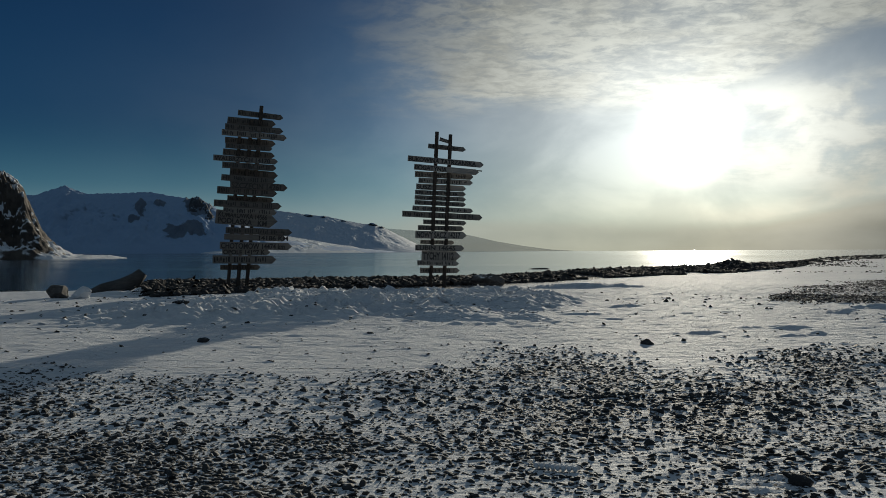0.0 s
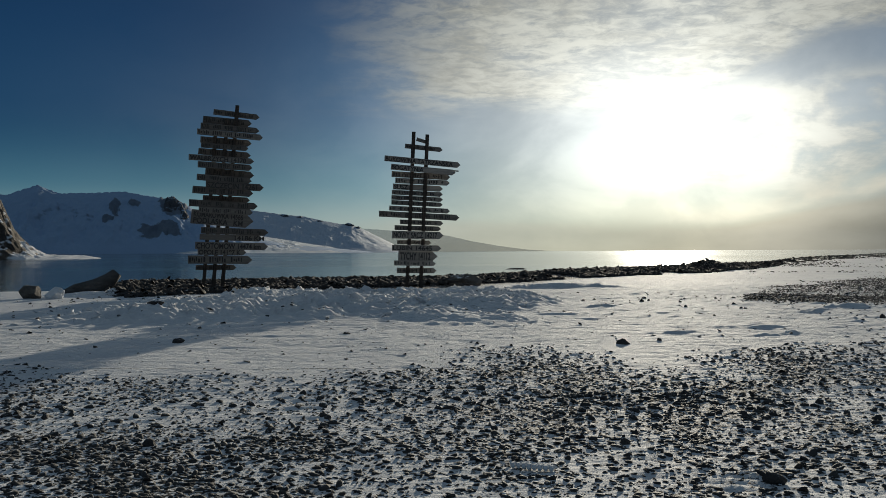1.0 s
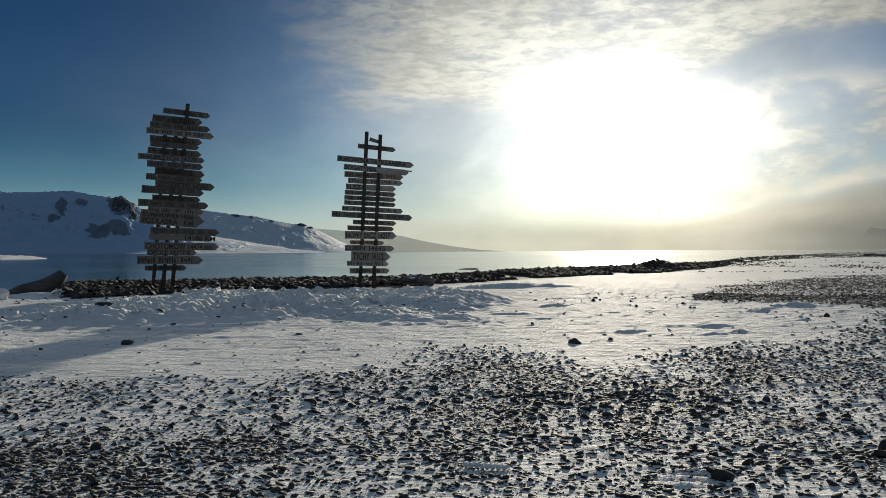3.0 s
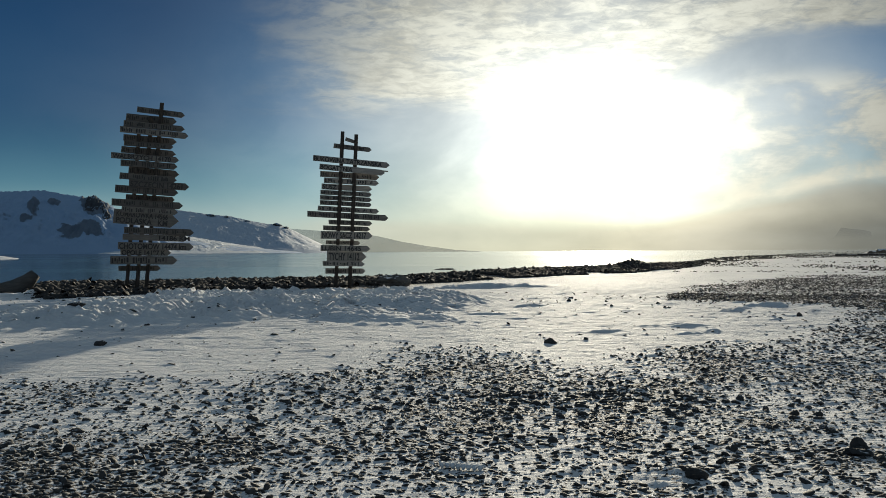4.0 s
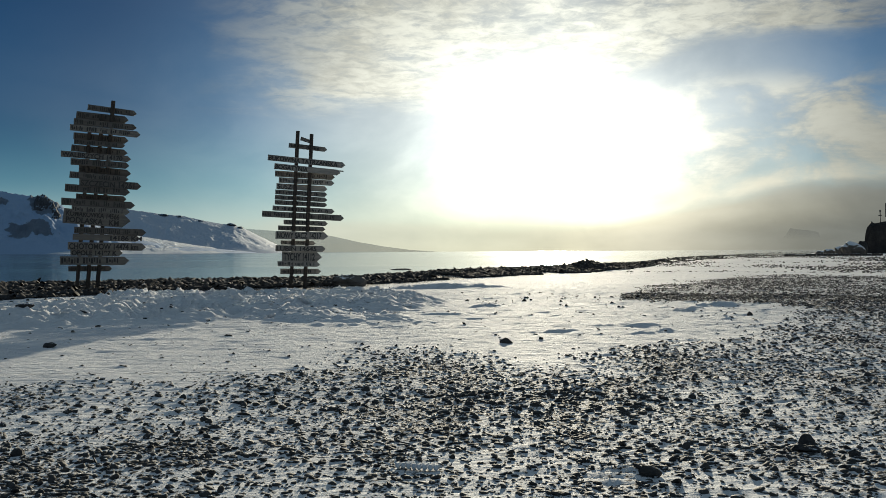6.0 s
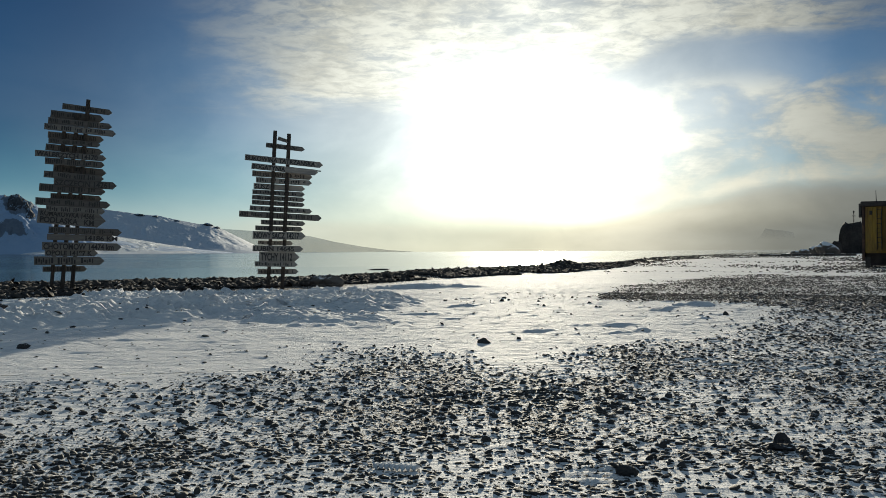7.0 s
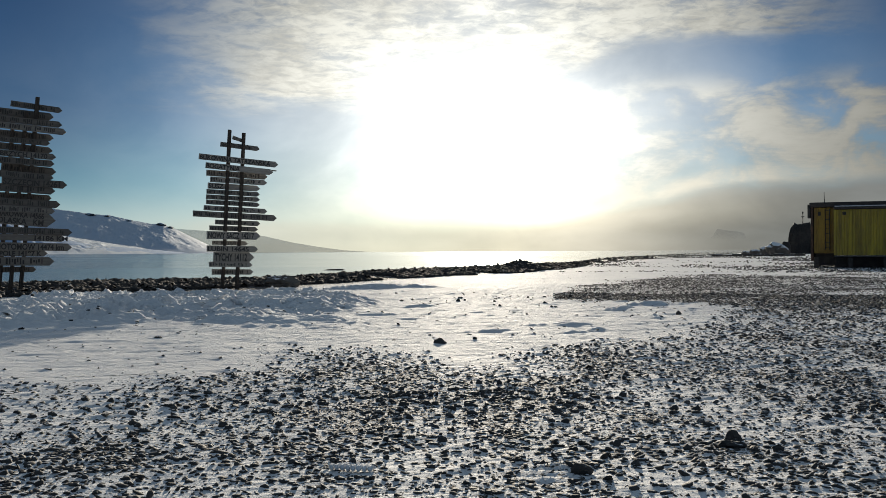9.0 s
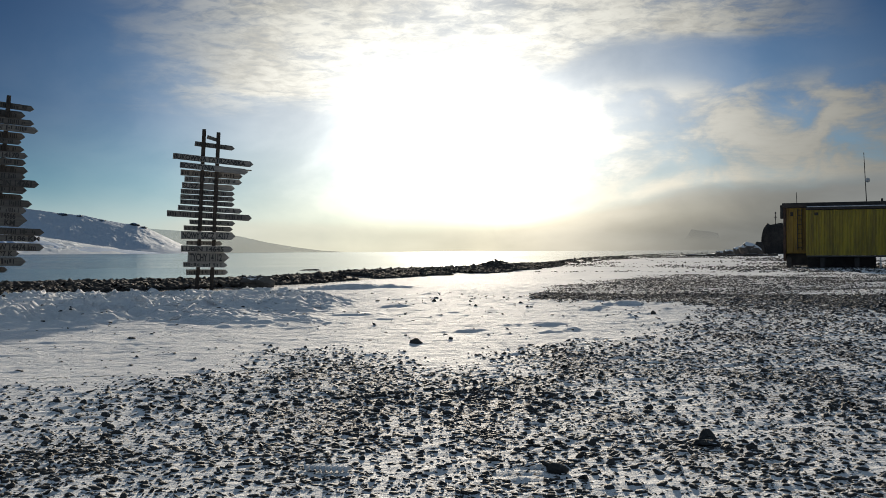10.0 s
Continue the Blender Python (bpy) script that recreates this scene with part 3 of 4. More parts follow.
keep = rng.random(n) < smooth(1.2 - off / wide + (fbm(bx * 0.6, by * 0.9, 4, 14) - 0.5) * 1.5, 0.0, 0.35) * np.interp(ba, [18, 23, 27, 30], [1.0, 0.5, 0.2, 0.08]) * smooth(ba, -18.4, -17.2)
stone_cloud("beach_stones", bx[keep], by[keep], bs[keep], BERM_STONE, 0, "dark wet-looking cobbles heaped along the beach crest", 0.25)


# broken lumps of shovelled snow before the posts
n = 4200
ca, cd = rng.uniform(-24, 7, n), rng.uniform(15.4, 24.6, n)
cx, cy = np.sin(np.radians(ca)) * cd, np.cos(np.radians(ca)) * cd
cs = 0.06 + 0.26 * rng.random(n) ** 3
keep = rng.random(n) < smooth(fbm(cx * 0.5, cy * 0.6, 3, 41), 0.38, 0.56) * smooth(ca, -24, -15) * smooth(6.6 - ca, 0, 3) * smooth(cd, 15.3, 17.5) * smooth(np.interp(ca, [-24, -14.5, -11], [20.0, 21.0, 25.2]) - cd, 0, 1.5)
stone_cloud("snow_clumps", cx[keep], cy[keep], cs[keep], SNOW, 2, "broken lumps of shovelled snow heaped before the signposts", -0.17, True)


# ---- far shores ----
def range_of(name, az, el, d_ridge, d_foot, d_back, mat, label, category, seed, rough, count=(420, 70), power=1.0, faces=()):
    """A range of hills: its skyline by bearing and elevation, its foot at the water."""
    A = np.linspace(az[0], az[-1], count[0])
    D = np.concatenate([np.linspace(d_foot, d_ridge, count[1]), np.linspace(d_ridge, d_back, count[1] // 3)[1:]])
    aa, dd = np.meshgrid(A, D)
    x, y = np.sin(np.radians(aa)) * dd, np.cos(np.radians(aa)) * dd
    sky_h = np.interp(aa, az, np.tan(np.radians(el))) * d_ridge
    t = np.where(dd <= d_ridge, (dd - d_foot) / (d_ridge - d_foot), 1 - (dd - d_ridge) / (d_back - d_ridge))
    t = np.clip(t, 0, 1)
    k = 9.0 / (d_ridge - d_foot)
    crag = fbm(x * k + 3, y * k * 0.6, 5, seed, 0.55)
    rib = 1 - np.abs(fbm(aa * 1.1 + seed, dd * k * 0.35, 4, seed + 3) - 0.5) * 3
    shape = t ** power
    z = sky_h * (shape + rough * (crag - 0.5) * np.sin(np.pi * np.clip(t, 0, 1)) * 1.2 + rough * 0.35 * (rib - 0.5) * np.sin(np.pi * t))
    z = z + sky_h * rough * 0.15 * (fbm(x * k * 6, y * k * 6, 3, seed + 9) - 0.5) * smooth(t, 0.0, 0.2)
    z = z - 2.0
    bare = np.zeros_like(z)
    el_of = np.degrees(np.arctan2(z, dd))
    for a, e, wa, we in faces:
        away = np.hypot((aa - a) / wa, (el_of - e) / we) + (fbm(aa * 2.2, el_of * 3.0, 4, 61, 0.6) - 0.5) * 1.5
        bare = np.maximum(bare, smooth(1.15 - away, 0.0, 0.5))
    z = z + bare * sky_h * 0.12 * (fbm(aa * 5, el_of * 4, 4, 63, 0.6) - 0.4)
    me = mesh_of(name, np.stack([x.ravel(), y.ravel(), z.ravel()], 1), sheet_faces(*aa.shape), mat, True)
    me.attributes.new("rock", "FLOAT", "POINT").data.foreach_set("value", bare.ravel().astype(np.float32))
    return tagged(new(name, me), label, category, kind="structure")


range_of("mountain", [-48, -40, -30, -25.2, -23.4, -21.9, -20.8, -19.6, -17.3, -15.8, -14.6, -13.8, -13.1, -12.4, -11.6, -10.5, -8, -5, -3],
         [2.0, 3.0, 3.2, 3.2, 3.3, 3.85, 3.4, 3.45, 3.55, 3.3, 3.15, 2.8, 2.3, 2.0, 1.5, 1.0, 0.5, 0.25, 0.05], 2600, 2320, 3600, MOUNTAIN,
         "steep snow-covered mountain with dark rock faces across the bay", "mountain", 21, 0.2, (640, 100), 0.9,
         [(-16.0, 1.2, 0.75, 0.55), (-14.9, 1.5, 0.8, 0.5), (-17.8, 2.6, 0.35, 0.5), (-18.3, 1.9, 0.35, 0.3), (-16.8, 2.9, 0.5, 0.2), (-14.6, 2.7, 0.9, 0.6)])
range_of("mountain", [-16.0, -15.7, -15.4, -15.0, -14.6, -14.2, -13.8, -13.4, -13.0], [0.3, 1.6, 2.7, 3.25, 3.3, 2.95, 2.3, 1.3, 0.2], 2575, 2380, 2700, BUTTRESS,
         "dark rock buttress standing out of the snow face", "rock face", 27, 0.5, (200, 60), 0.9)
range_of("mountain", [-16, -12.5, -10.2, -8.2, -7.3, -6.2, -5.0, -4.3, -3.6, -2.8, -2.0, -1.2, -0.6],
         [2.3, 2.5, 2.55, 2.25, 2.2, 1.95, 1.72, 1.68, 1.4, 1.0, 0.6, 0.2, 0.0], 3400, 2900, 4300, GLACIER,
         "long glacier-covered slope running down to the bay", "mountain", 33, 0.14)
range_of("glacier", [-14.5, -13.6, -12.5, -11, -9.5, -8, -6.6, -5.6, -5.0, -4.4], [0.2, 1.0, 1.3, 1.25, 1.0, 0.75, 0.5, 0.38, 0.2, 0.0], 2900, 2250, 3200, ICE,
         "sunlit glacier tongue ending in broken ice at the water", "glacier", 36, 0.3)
for a, e, wide, tall, seed in ((-8.3, 2.2, 46, 15, 81), (-7.4, 2.13, 30, 9, 82), (-6.2, 1.88, 26, 9, 83), (-4.4, 1.64, 42, 15, 84), (-3.9, 1.5, 26, 9, 85)):
    bm = rock_shape(seed, 3, 0.5, 1.0)
    bmesh.ops.scale(bm, vec=(wide, 60, tall), verts=bm.verts)
    outcrop = new("rock_outcrop", bpy.data.meshes.new("rock_outcrop"))
    bm.to_mesh(outcrop.data)
    bm.free()
    outcrop.data.materials.append(BUTTRESS)
    at = heading(a, e, 3392)
    outcrop.matrix_world = pose(at.x, at.y, at.z - 4, 0, 0, -a)
    tagged(outcrop, "dark rock outcrop on the snowy skyline", "rock", "outcrops on the skyline")
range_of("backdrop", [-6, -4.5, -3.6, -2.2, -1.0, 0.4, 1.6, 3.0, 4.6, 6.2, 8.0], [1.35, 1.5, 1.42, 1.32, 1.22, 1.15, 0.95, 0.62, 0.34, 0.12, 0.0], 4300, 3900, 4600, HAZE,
         "distant hill, part see-through to stand for sea mist", "hill", 52, 0.15, (160, 40))
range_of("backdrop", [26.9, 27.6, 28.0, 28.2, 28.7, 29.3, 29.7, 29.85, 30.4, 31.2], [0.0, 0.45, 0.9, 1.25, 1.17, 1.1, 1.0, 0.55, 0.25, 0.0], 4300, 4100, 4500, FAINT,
         "faint island, see-through towards its foot to stand for sea mist", "island", 57, 0.15, (90, 30))
range_of("headland", [-60, -40, -30, -26, -24.9, -24.2, -23.7, -23.1, -22.3, -21.4, -19.5, -18.6],
         [9.0, 7.5, 6.0, 5.1, 4.8, 4.3, 3.2, 1.7, 0.8, 0.3, 0.24, 0.1], 470, 420, 560, CLIFF,
         "dark rocky headland with a snowy scree foot", "headland", 44, 0.75, (420, 90), 0.75)


# ---- signposts ----
def board_mesh(length, high, arrow=True, thick=0.028):
    """A pointed plank lying along x from 0 to length."""
    bm = bmesh.new()
    h, tip = high / 2, min(high * 0.55, length * 0.2)
    if arrow:
        outline = [(0, -h), (length - tip, -h), (length, 0), (length - tip, h), (0, h)]
    else:
        outline = [(0, -h), (length, -h * 0.8), (length, h), (0, h)]
    outline = [(x + random.uniform(-0.006, 0.006), z + random.uniform(-0.004, 0.004)) for x, z in outline]
    f = bm.faces.new([bm.verts.new((x, 0, z)) for x, z in outline])
    out = bmesh.ops.extrude_face_region(bm, geom=[f])
    bmesh.ops.translate(bm, vec=(0, thick, 0), verts=[v for v in out["geom"] if isinstance(v, bmesh.types.BMVert)])
    bmesh.ops.recalc_face_normals(bm, faces=bm.faces)
    bmesh.ops.bevel(bm, geom=list(bm.edges), offset=0.004, segments=1, affect="EDGES")
    return bm


def words(text, high, width):
    """Flat letters as a bmesh, standing in the xz plane from the origin, squeezed to a width."""
    curve = bpy.data.curves.new("lettering", "FONT")
    curve.body, curve.size, curve.extrude = text, 1.0, 0.0
    curve.offset = 0.03
    ob = bpy.data.objects.new("lettering", curve)
    me = bpy.data.meshes.new_from_object(ob)
    bm = bmesh.new()
    bm.from_mesh(me)
    bpy.data.objects.remove(ob)
    bpy.data.curves.remove(curve)
    bpy.data.meshes.remove(me)
    lo, hi = min(v.co.x for v in bm.verts), max(v.co.x for v in bm.verts)
    for v in bm.verts:
        v.co = Vector(((v.co.x - lo) / (hi - lo) * width, 0, v.co.y / 0.72 * high))
    return bm


def bars(high, width, rnd):
    """Unreadable lettering: a row of short plain bars in groups."""
    bm = bmesh.new()
    x, left = 0.0, rnd.randint(4, 8)
    while x < width:
        w = high * rnd.uniform(0.14, 0.34)
        if left == 0:
            x, left = x + high * rnd.uniform(0.4, 0.9), rnd.randint(3, 7)
            continue
        lo, hi = high * rnd.choice((0.0, 0.0, 0.1, 0.3)), high * rnd.choice((1.0, 1.0, 0.9, 0.7))
        bm.faces.new([bm.verts.new((q, 0, r)) for q, r in ((x, lo), (x + w, lo), (x + w, hi), (x, hi))])
        x, left = x + w + high * rnd.uniform(0.1, 0.24), left - 1
    return bm


def signpost(az, d, label, posts, boards, foot, scale, shear, seed):
    """posts and boards in a drawing of three units to scale metres each, from the foot: x across, y down."""
    rnd = random.Random(seed)
    at = heading(az, 0, d)
    base = float(lie(np.array([at.x]), np.array([at.y]))[0])
    thing = empty("signpost", pose(at.x, at.y, base, 0, 0, -az), label, "signpost", "signposts on the beach")
    k = scale / 3

    def spot(x, y):
        up = EYE - base + (foot[1] - y) * k
        return (x - foot[0]) * k + up * math.tan(radians(shear)), up

    for x0, y0, x1, y1, r in posts:
        (ax, az_), (bx_, bz) = spot(x0, y0), spot(x1, y1)
        slope = (bx_ - ax) / (az_ - bz)
        low = -0.35
        bm = bmesh.new()
        pts = [Vector((ax + slope * (az_ - q), 0, q)) for q in np.linspace(low, az_, 9)]
        pts = [p + Vector((rnd.uniform(-0.008, 0.008), rnd.uniform(-0.008, 0.008), 0)) for p in pts]
        box_ring = [r * rnd.uniform(0.94, 1.06) for _ in pts]
        tube(bm, pts, box_ring, 7, 0.12)
        part("post", bm, POST, thing)
    for i, (xl, yl, xr, yr, h, mat, text) in enumerate(boards):
        (ax, az_), (bx_, bz) = spot(xl, yl), spot(xr, yr)
        length, high = math.hypot(bx_ - ax, bz - az_), h * k * 1.1
        ahead = i in FRONT[seed]
        y = -0.09 - 0.034 * (i % 2) if ahead else 0.055 + 0.034 * (i % 2)
        bm = board_mesh(length, high, text != "|")
        m = pose(ax, y, az_, rnd.uniform(-2, 2), math.degrees(math.atan2(az_ - bz, bx_ - ax)), rnd.uniform(-1.5, 1.5))
        # signpost 1 takes each board one tone darker than signpost 2
        board = part("board", bm, (BOARD if seed == 2 else DARK_BOARD) if mat else (DARK_BOARD if seed == 2 else DARKEST_BOARD), thing, "pale weathered arrow board" if mat else "")
        board.matrix_local = m
        if text == "|" or h < 8:
            continue
        lh, room = high * 0.62, length - high * 0.8
        rows = 2 if h > 60 else 1
        for r in range(rows):
            lh2 = lh / rows * (1.2 if text else 1.1)
            line = text.split("/")[min(r, text.count("/"))]
            bm = words(line, lh2, min(room * 0.96, len(line.strip()) * lh2 * 0.82)) if text else bars(lh2, room * 0.92, rnd)
            letters = tagged(part("lettering", bm, PAINT, board), kind="stuff")
            lead = len(line) - len(line.lstrip())
            letters.matrix_local = pose(high * 0.18 + lead * lh2 * 0.82, -0.0035, -lh2 / 2 + (high * 0.22 * (1 - 2 * r) if rows == 2 else 0))
    return thing


FRONT = {1: {2, 3, 5, 7, 8, 10, 11, 12, 14, 15, 16, 17, 18, 19, 20, 21}, 2: {1, 2, 13, 15, 16, 17}}
POSTS_1 = [(222, 170, 172, 1010, 0.05), (278, 140, 222, 1010, 0.05), (328, 68, 268, 1010, 0.052)]
BOARDS_1 = [(208, 103, 442, 126, 26, 0, ""), (155, 142, 403, 160, 32, 0, ""), (145, 180, 440, 202, 28, 0, ""), (127, 210, 460, 237, 28, 1, ""), (145, 247, 403, 264, 30, 0, ""),
            (148, 280, 387, 293, 24, 0, ""), (135, 308, 400, 328, 30, 0, ""), (88, 342, 416, 360, 28, 1, "WALBRZYCH 14170"), (133, 378, 410, 393, 30, 0, ""), (172, 410, 420, 430, 34, 0, ""),
            (130, 443, 406, 462, 30, 0, ""), (175, 482, 468, 497, 34, 0, "SZCZECIN 14261"), (110, 507, 415, 527, 34, 0, ""), (160, 548, 400, 560, 26, 0, ""), (94, 575, 440, 593, 32, 0, ""),
            (142, 612, 415, 626, 28, 1, ""), (104, 645, 420, 672, 66, 1, "KOMAROWKA 14566/PODLASKA   KM"), (155, 716, 495, 730, 30, 0, ""), (150, 750, 465, 760, 28, 1, "         14186 KM"), (127, 795, 495, 803, 34, 1, "CHOTOMOW 14474 km"),
            (140, 828, 385, 832, 28, 1, "OPOLE 14197 K"), (92, 867, 417, 870, 38, 1, ""), (132, 908, 336, 909, 24, 0, "")]
POSTS_2 = [(257, 70, 232, 900, 0.052), (328, 85, 305, 900, 0.052)]
BOARDS_2 = [(212, 143, 412, 165, 22, 0, ""), (105, 212, 508, 250, 28, 1, "BUKOWINA TATRZANSKA"), (138, 256, 482, 290, 28, 1, "BOGATYNIA"), (143, 292, 455, 310, 28, 0, ""), (162, 326, 452, 343, 26, 1, ""),
            (150, 358, 416, 372, 28, 1, "SUSZ"), (145, 389, 416, 403, 22, 0, ""), (143, 416, 416, 430, 22, 0, ""), (143, 443, 416, 458, 22, 0, ""), (132, 473, 456, 492, 24, 1, ""),
            (78, 503, 506, 527, 28, 0, ""), (190, 546, 420, 556, 22, 0, ""), (162, 578, 408, 586, 24, 0, ""), (150, 615, 422, 622, 36, 1, "NOWY SACZ 14217"), (176, 654, 358, 660, 20, 1, ""),
            (150, 684, 411, 690, 28, 1, "LUBIN 14645"), (183, 727, 392, 732, 46, 1, "TYCHY 14112"), (162, 765, 383, 770, 24, 1, ""), (177, 806, 388, 808, 26, 1, ""),
            (272, 106, 332, 126, 18, 0, "|"), (420, 272, 500, 279, 7, 0, "|")]
PX = 26.0 / 1681
signpost(-12.4, 26.0, "tall three-legged wooden signpost crowded with weathered arrow boards", POSTS_1, BOARDS_1, (222, 830), PX, 1.2, 1)
signpost(-0.57, 26.0, "two-legged wooden signpost stacked with weathered arrow boards", POSTS_2, BOARDS_2, (268, 704), PX, 1.0, 2)


# ---- single boulders and driftwood ----
def boulder(name, az, d, size, mat, label, category, seed, sink=0.2, turn=0.0, detail=3, group="", rough=0.4, square=1.0, taper=0.0):
    at = heading(az, 0, d)
    z = float(ground_height(np.array([at.x]), np.array([at.y]))[0])
    bm = rock_shape(seed, detail, rough, 1.0)
    for v in bm.verts:
        v.co = Vector([math.copysign(0.5 * abs(2 * c) ** square, c) for c in v.co])
        v.co.x, v.co.y = v.co.x * (1 - taper * (v.co.z + 0.3)), v.co.y * (1 - taper * (v.co.z + 0.3))
    bmesh.ops.scale(bm, vec=size, verts=bm.verts)
    me = bpy.data.meshes.new(name)
    bm.to_mesh(me)
    bm.free()
    me.materials.append(mat)
    ob = new(name, me)
    ob.matrix_world = pose(at.x, at.y, z + size[2] * (0.42 - sink), 0, 0, turn - az)
    return tagged(ob, label, category, group)


boulder("boulder", -22.3, 24.0, (0.56, 0.42, 0.4), BOULDER, "brown boulder standing in drifted snow", "boulder", 3, 0.12)
boulder("snow_lump", -21.0, 23.8, (0.42, 0.35, 0.36), SNOW, "rounded lump of snow beside a boulder", "snow", 6, 0.15)
boulder("boulder", 2.6, 27.6, (1.3, 0.8, 0.48), BOULDER, "grey boulder half buried in snow before the beach crest", "boulder", 5, 0.25)
boulder("stone", 11.85, 12.4, (0.2, 0.14, 0.12), STONE, "dark pointed stone alone on the snow", "stone", 27, 0.18, taper=1.0)
boulder("stone", 20.4, 5.34, (0.125, 0.085, 0.08), STONE, "rounded brown stone with a snow tail", "stone", 9, 0.1)
boulder("stone", 29.0, 6.5, (0.14, 0.11, 0.11), STONE, "dark angular stone among gravel", "stone", 10, 0.1, taper=0.8)
boulder("stone", 29.0, 6.25, (0.17, 0.09, 0.06), STONE, "flat dark stone among gravel", "stone", 12, 0.1)
boulder("stone", -15.7, 16.9, (0.3, 0.14, 0.1), STONE, "flat dark stone on the snow", "stone", 11, 0.1)
boulder("stone", -14.39, 12.9, (0.17, 0.12, 0.08), STONE, "small dark stone on the snow", "stone", 13, 0.1)
for i, (a, d, s) in enumerate([(10.9, 19.5, 0.07), (13.0, 21, 0.1), (13.4, 21.2, 0.06), (15.5, 19.3, 0.07), (15.2, 20.6, 0.07), (18.2, 20.0, 0.08), (18.6, 19.0, 0.07), (17.2, 22, 0.06), (26.0, 17.6, 0.11), (30.5, 9.0, 0.08), (32.0, 10.7, 0.09), (23.5, 5.6, 0.065), (26.5, 6.1, 0.06), (31.5, 6.2, 0.075), (12.0, 6.2, 0.07), (-16.0, 6.4, 0.09)]):
    boulder("stone", a, d, (s * 1.3, s, s * 0.8), STONE, "small dark stone alone on the snow", "stone", 60 + i, 0.14, detail=2, taper=0.6, group="stray stones on the snow")

at = heading(-19.4, 0, 26.3)
log = empty("driftwood_log", pose(at.x, at.y, 0.33, 0, 0, 19.4), "thick grey driftwood log with a raised rounded end, half snowed in", "driftwood")
pts = [(-0.95, 0, -0.32), (-0.6, 0, -0.2), (-0.25, 0.0, -0.06), (0.25, 0.02, 0.03), (0.58, 0.04, 0.2), (0.76, 0.05, 0.4)]
part("trunk", tube(bmesh.new(), pts, [0.07, 0.13, 0.18, 0.22, 0.2, 0.14], 14, 0.1), DRIFTWOOD, log, smooth_shade=True)

# ---- the yellow hut ----
HUT_AZ, HUT_D = 36.0, 50.0
at = heading(HUT_AZ, 0, HUT_D)
hz = float(lie(np.array([at.x]), np.array([at.y]))[0])
hut = empty("container_hut", pose(at.x, at.y, hz, 0, 0, -HUT_AZ), "yellow corrugated container hut on dark stilts with a flat dark roof", "hut")
SX, SZ = 0.0263 / 2.82, 0.028 / 2.82
X0 = -2.42                                   # the hut's end wall


def hx(c):
    return X0 + (c - 530) * SX


def hzz(c):
    return EYE - hz + (569.5 - c) * SZ


def ribbed(lo_x, hi_x, lo_z, hi_z, y, pitch=0.12, deep=0.035):
    """A corrugated sheet that faces -y, with a back."""
    bm = bmesh.new()
    cols, k = [], 0
    x = lo_x
    while x < hi_x:
        for dx, dy in ((0, 0), (pitch * 0.45, 0), (pitch * 0.5, deep), (pitch * 0.95, deep)):
            if x + dx <= hi_x:
                cols.append((x + dx, y + dy))
        x += pitch
    cols.append((hi_x, y))
    rows = [[bm.verts.new((a, b, z)) for a, b in cols] for z in (lo_z, hi_z)]
    for i in range(len(cols) - 1):
        bm.faces.new((rows[0][i], rows[0][i + 1], rows[1][i + 1], rows[1][i]))
    out = bmesh.ops.extrude_face_region(bm, geom=list(bm.faces))
    bmesh.ops.translate(bm, vec=(0, 0.05, 0), verts=[v for v in out["geom"] if isinstance(v, bmesh.types.BMVert)])
    bmesh.ops.recalc_face_normals(bm, faces=bm.faces)
    return bm


END = hx(1039) + 3.6
floor_z = hzz(600)
part("back_body", box(bmesh.new(), (hx(545), 0.75, hzz(590)), (END, 3.2, hzz(362)), 0.02), OCHRE, hut)
part("end_wall", box(bmesh.new(), (hx(530), 0.62, hzz(628)), (hx(543), 3.25, hzz(350)), 0.01), RUST, hut, "dark rust-brown end wall board")
part("side_panel", ribbed(hx(546), hx(648), hzz(580), hzz(362), 0.66, 0.22, 0.02), OCHRE, hut, "ochre side panel")
front = part("front_container", ribbed(hx(652), hx(784), floor_z, hzz(376), 0.0), YELLOW, hut, "yellow corrugated steel container wall")
part("front_container", ribbed(hx(790), hx(942), floor_z, hzz(376), 0.0), YELLOW, hut, "yellow corrugated steel container wall")
part("front_container", ribbed(hx(948), END, floor_z, hzz(376), 0.0), YELLOW, hut, "yellow corrugated steel container wall")
part("container_end", ribbed(0.06, 0.6, floor_z, hzz(376), 0.0), YELLOW, hut).matrix_local = pose(hx(652), 0.66, 0, 0, 0, -90)
for c in (649, 787, 945):
    part("corner_post", box(bmesh.new(), (hx(c) - 0.03, -0.012, floor_z), (hx(c) + 0.03, 0.08, hzz(375)), 0.008), YELLOW, hut)
part("bottom_rail", box(bmesh.new(), (hx(648), -0.02, floor_z - 0.09), (END, 0.12, floor_z - 0.002), 0.01), STEEL, hut)
part("container_roof", box(bmesh.new(), (hx(645), -0.08, hzz(374)), (END + 0.1, 0.74, hzz(362)), 0.02), ROOFING, hut)
part("roof", box(bmesh.new(), (hx(524), 0.5, hzz(360)), (END + 0.1, 3.4, hzz(336)), 0.03), ROOFING, hut)
part("roof_snow", box(bmesh.new(), (hx(650), -0.05, hzz(361.5)), (END, 0.48, hzz(357)), 0.015), SNOW, hut, "strip of snow on the lower roof")
part("gutter_box", box(bmesh.new(), (hx(514), 0.7, hzz(414)), (hx(529), 1.1, hzz(345)), 0.02), STEEL, hut)
part("badge", box(bmesh.new(), (hx(688), -0.045, hzz(402)), (hx(706), -0.005, hzz(388)), 0.004), ROOFING, hut, "small dark plate")
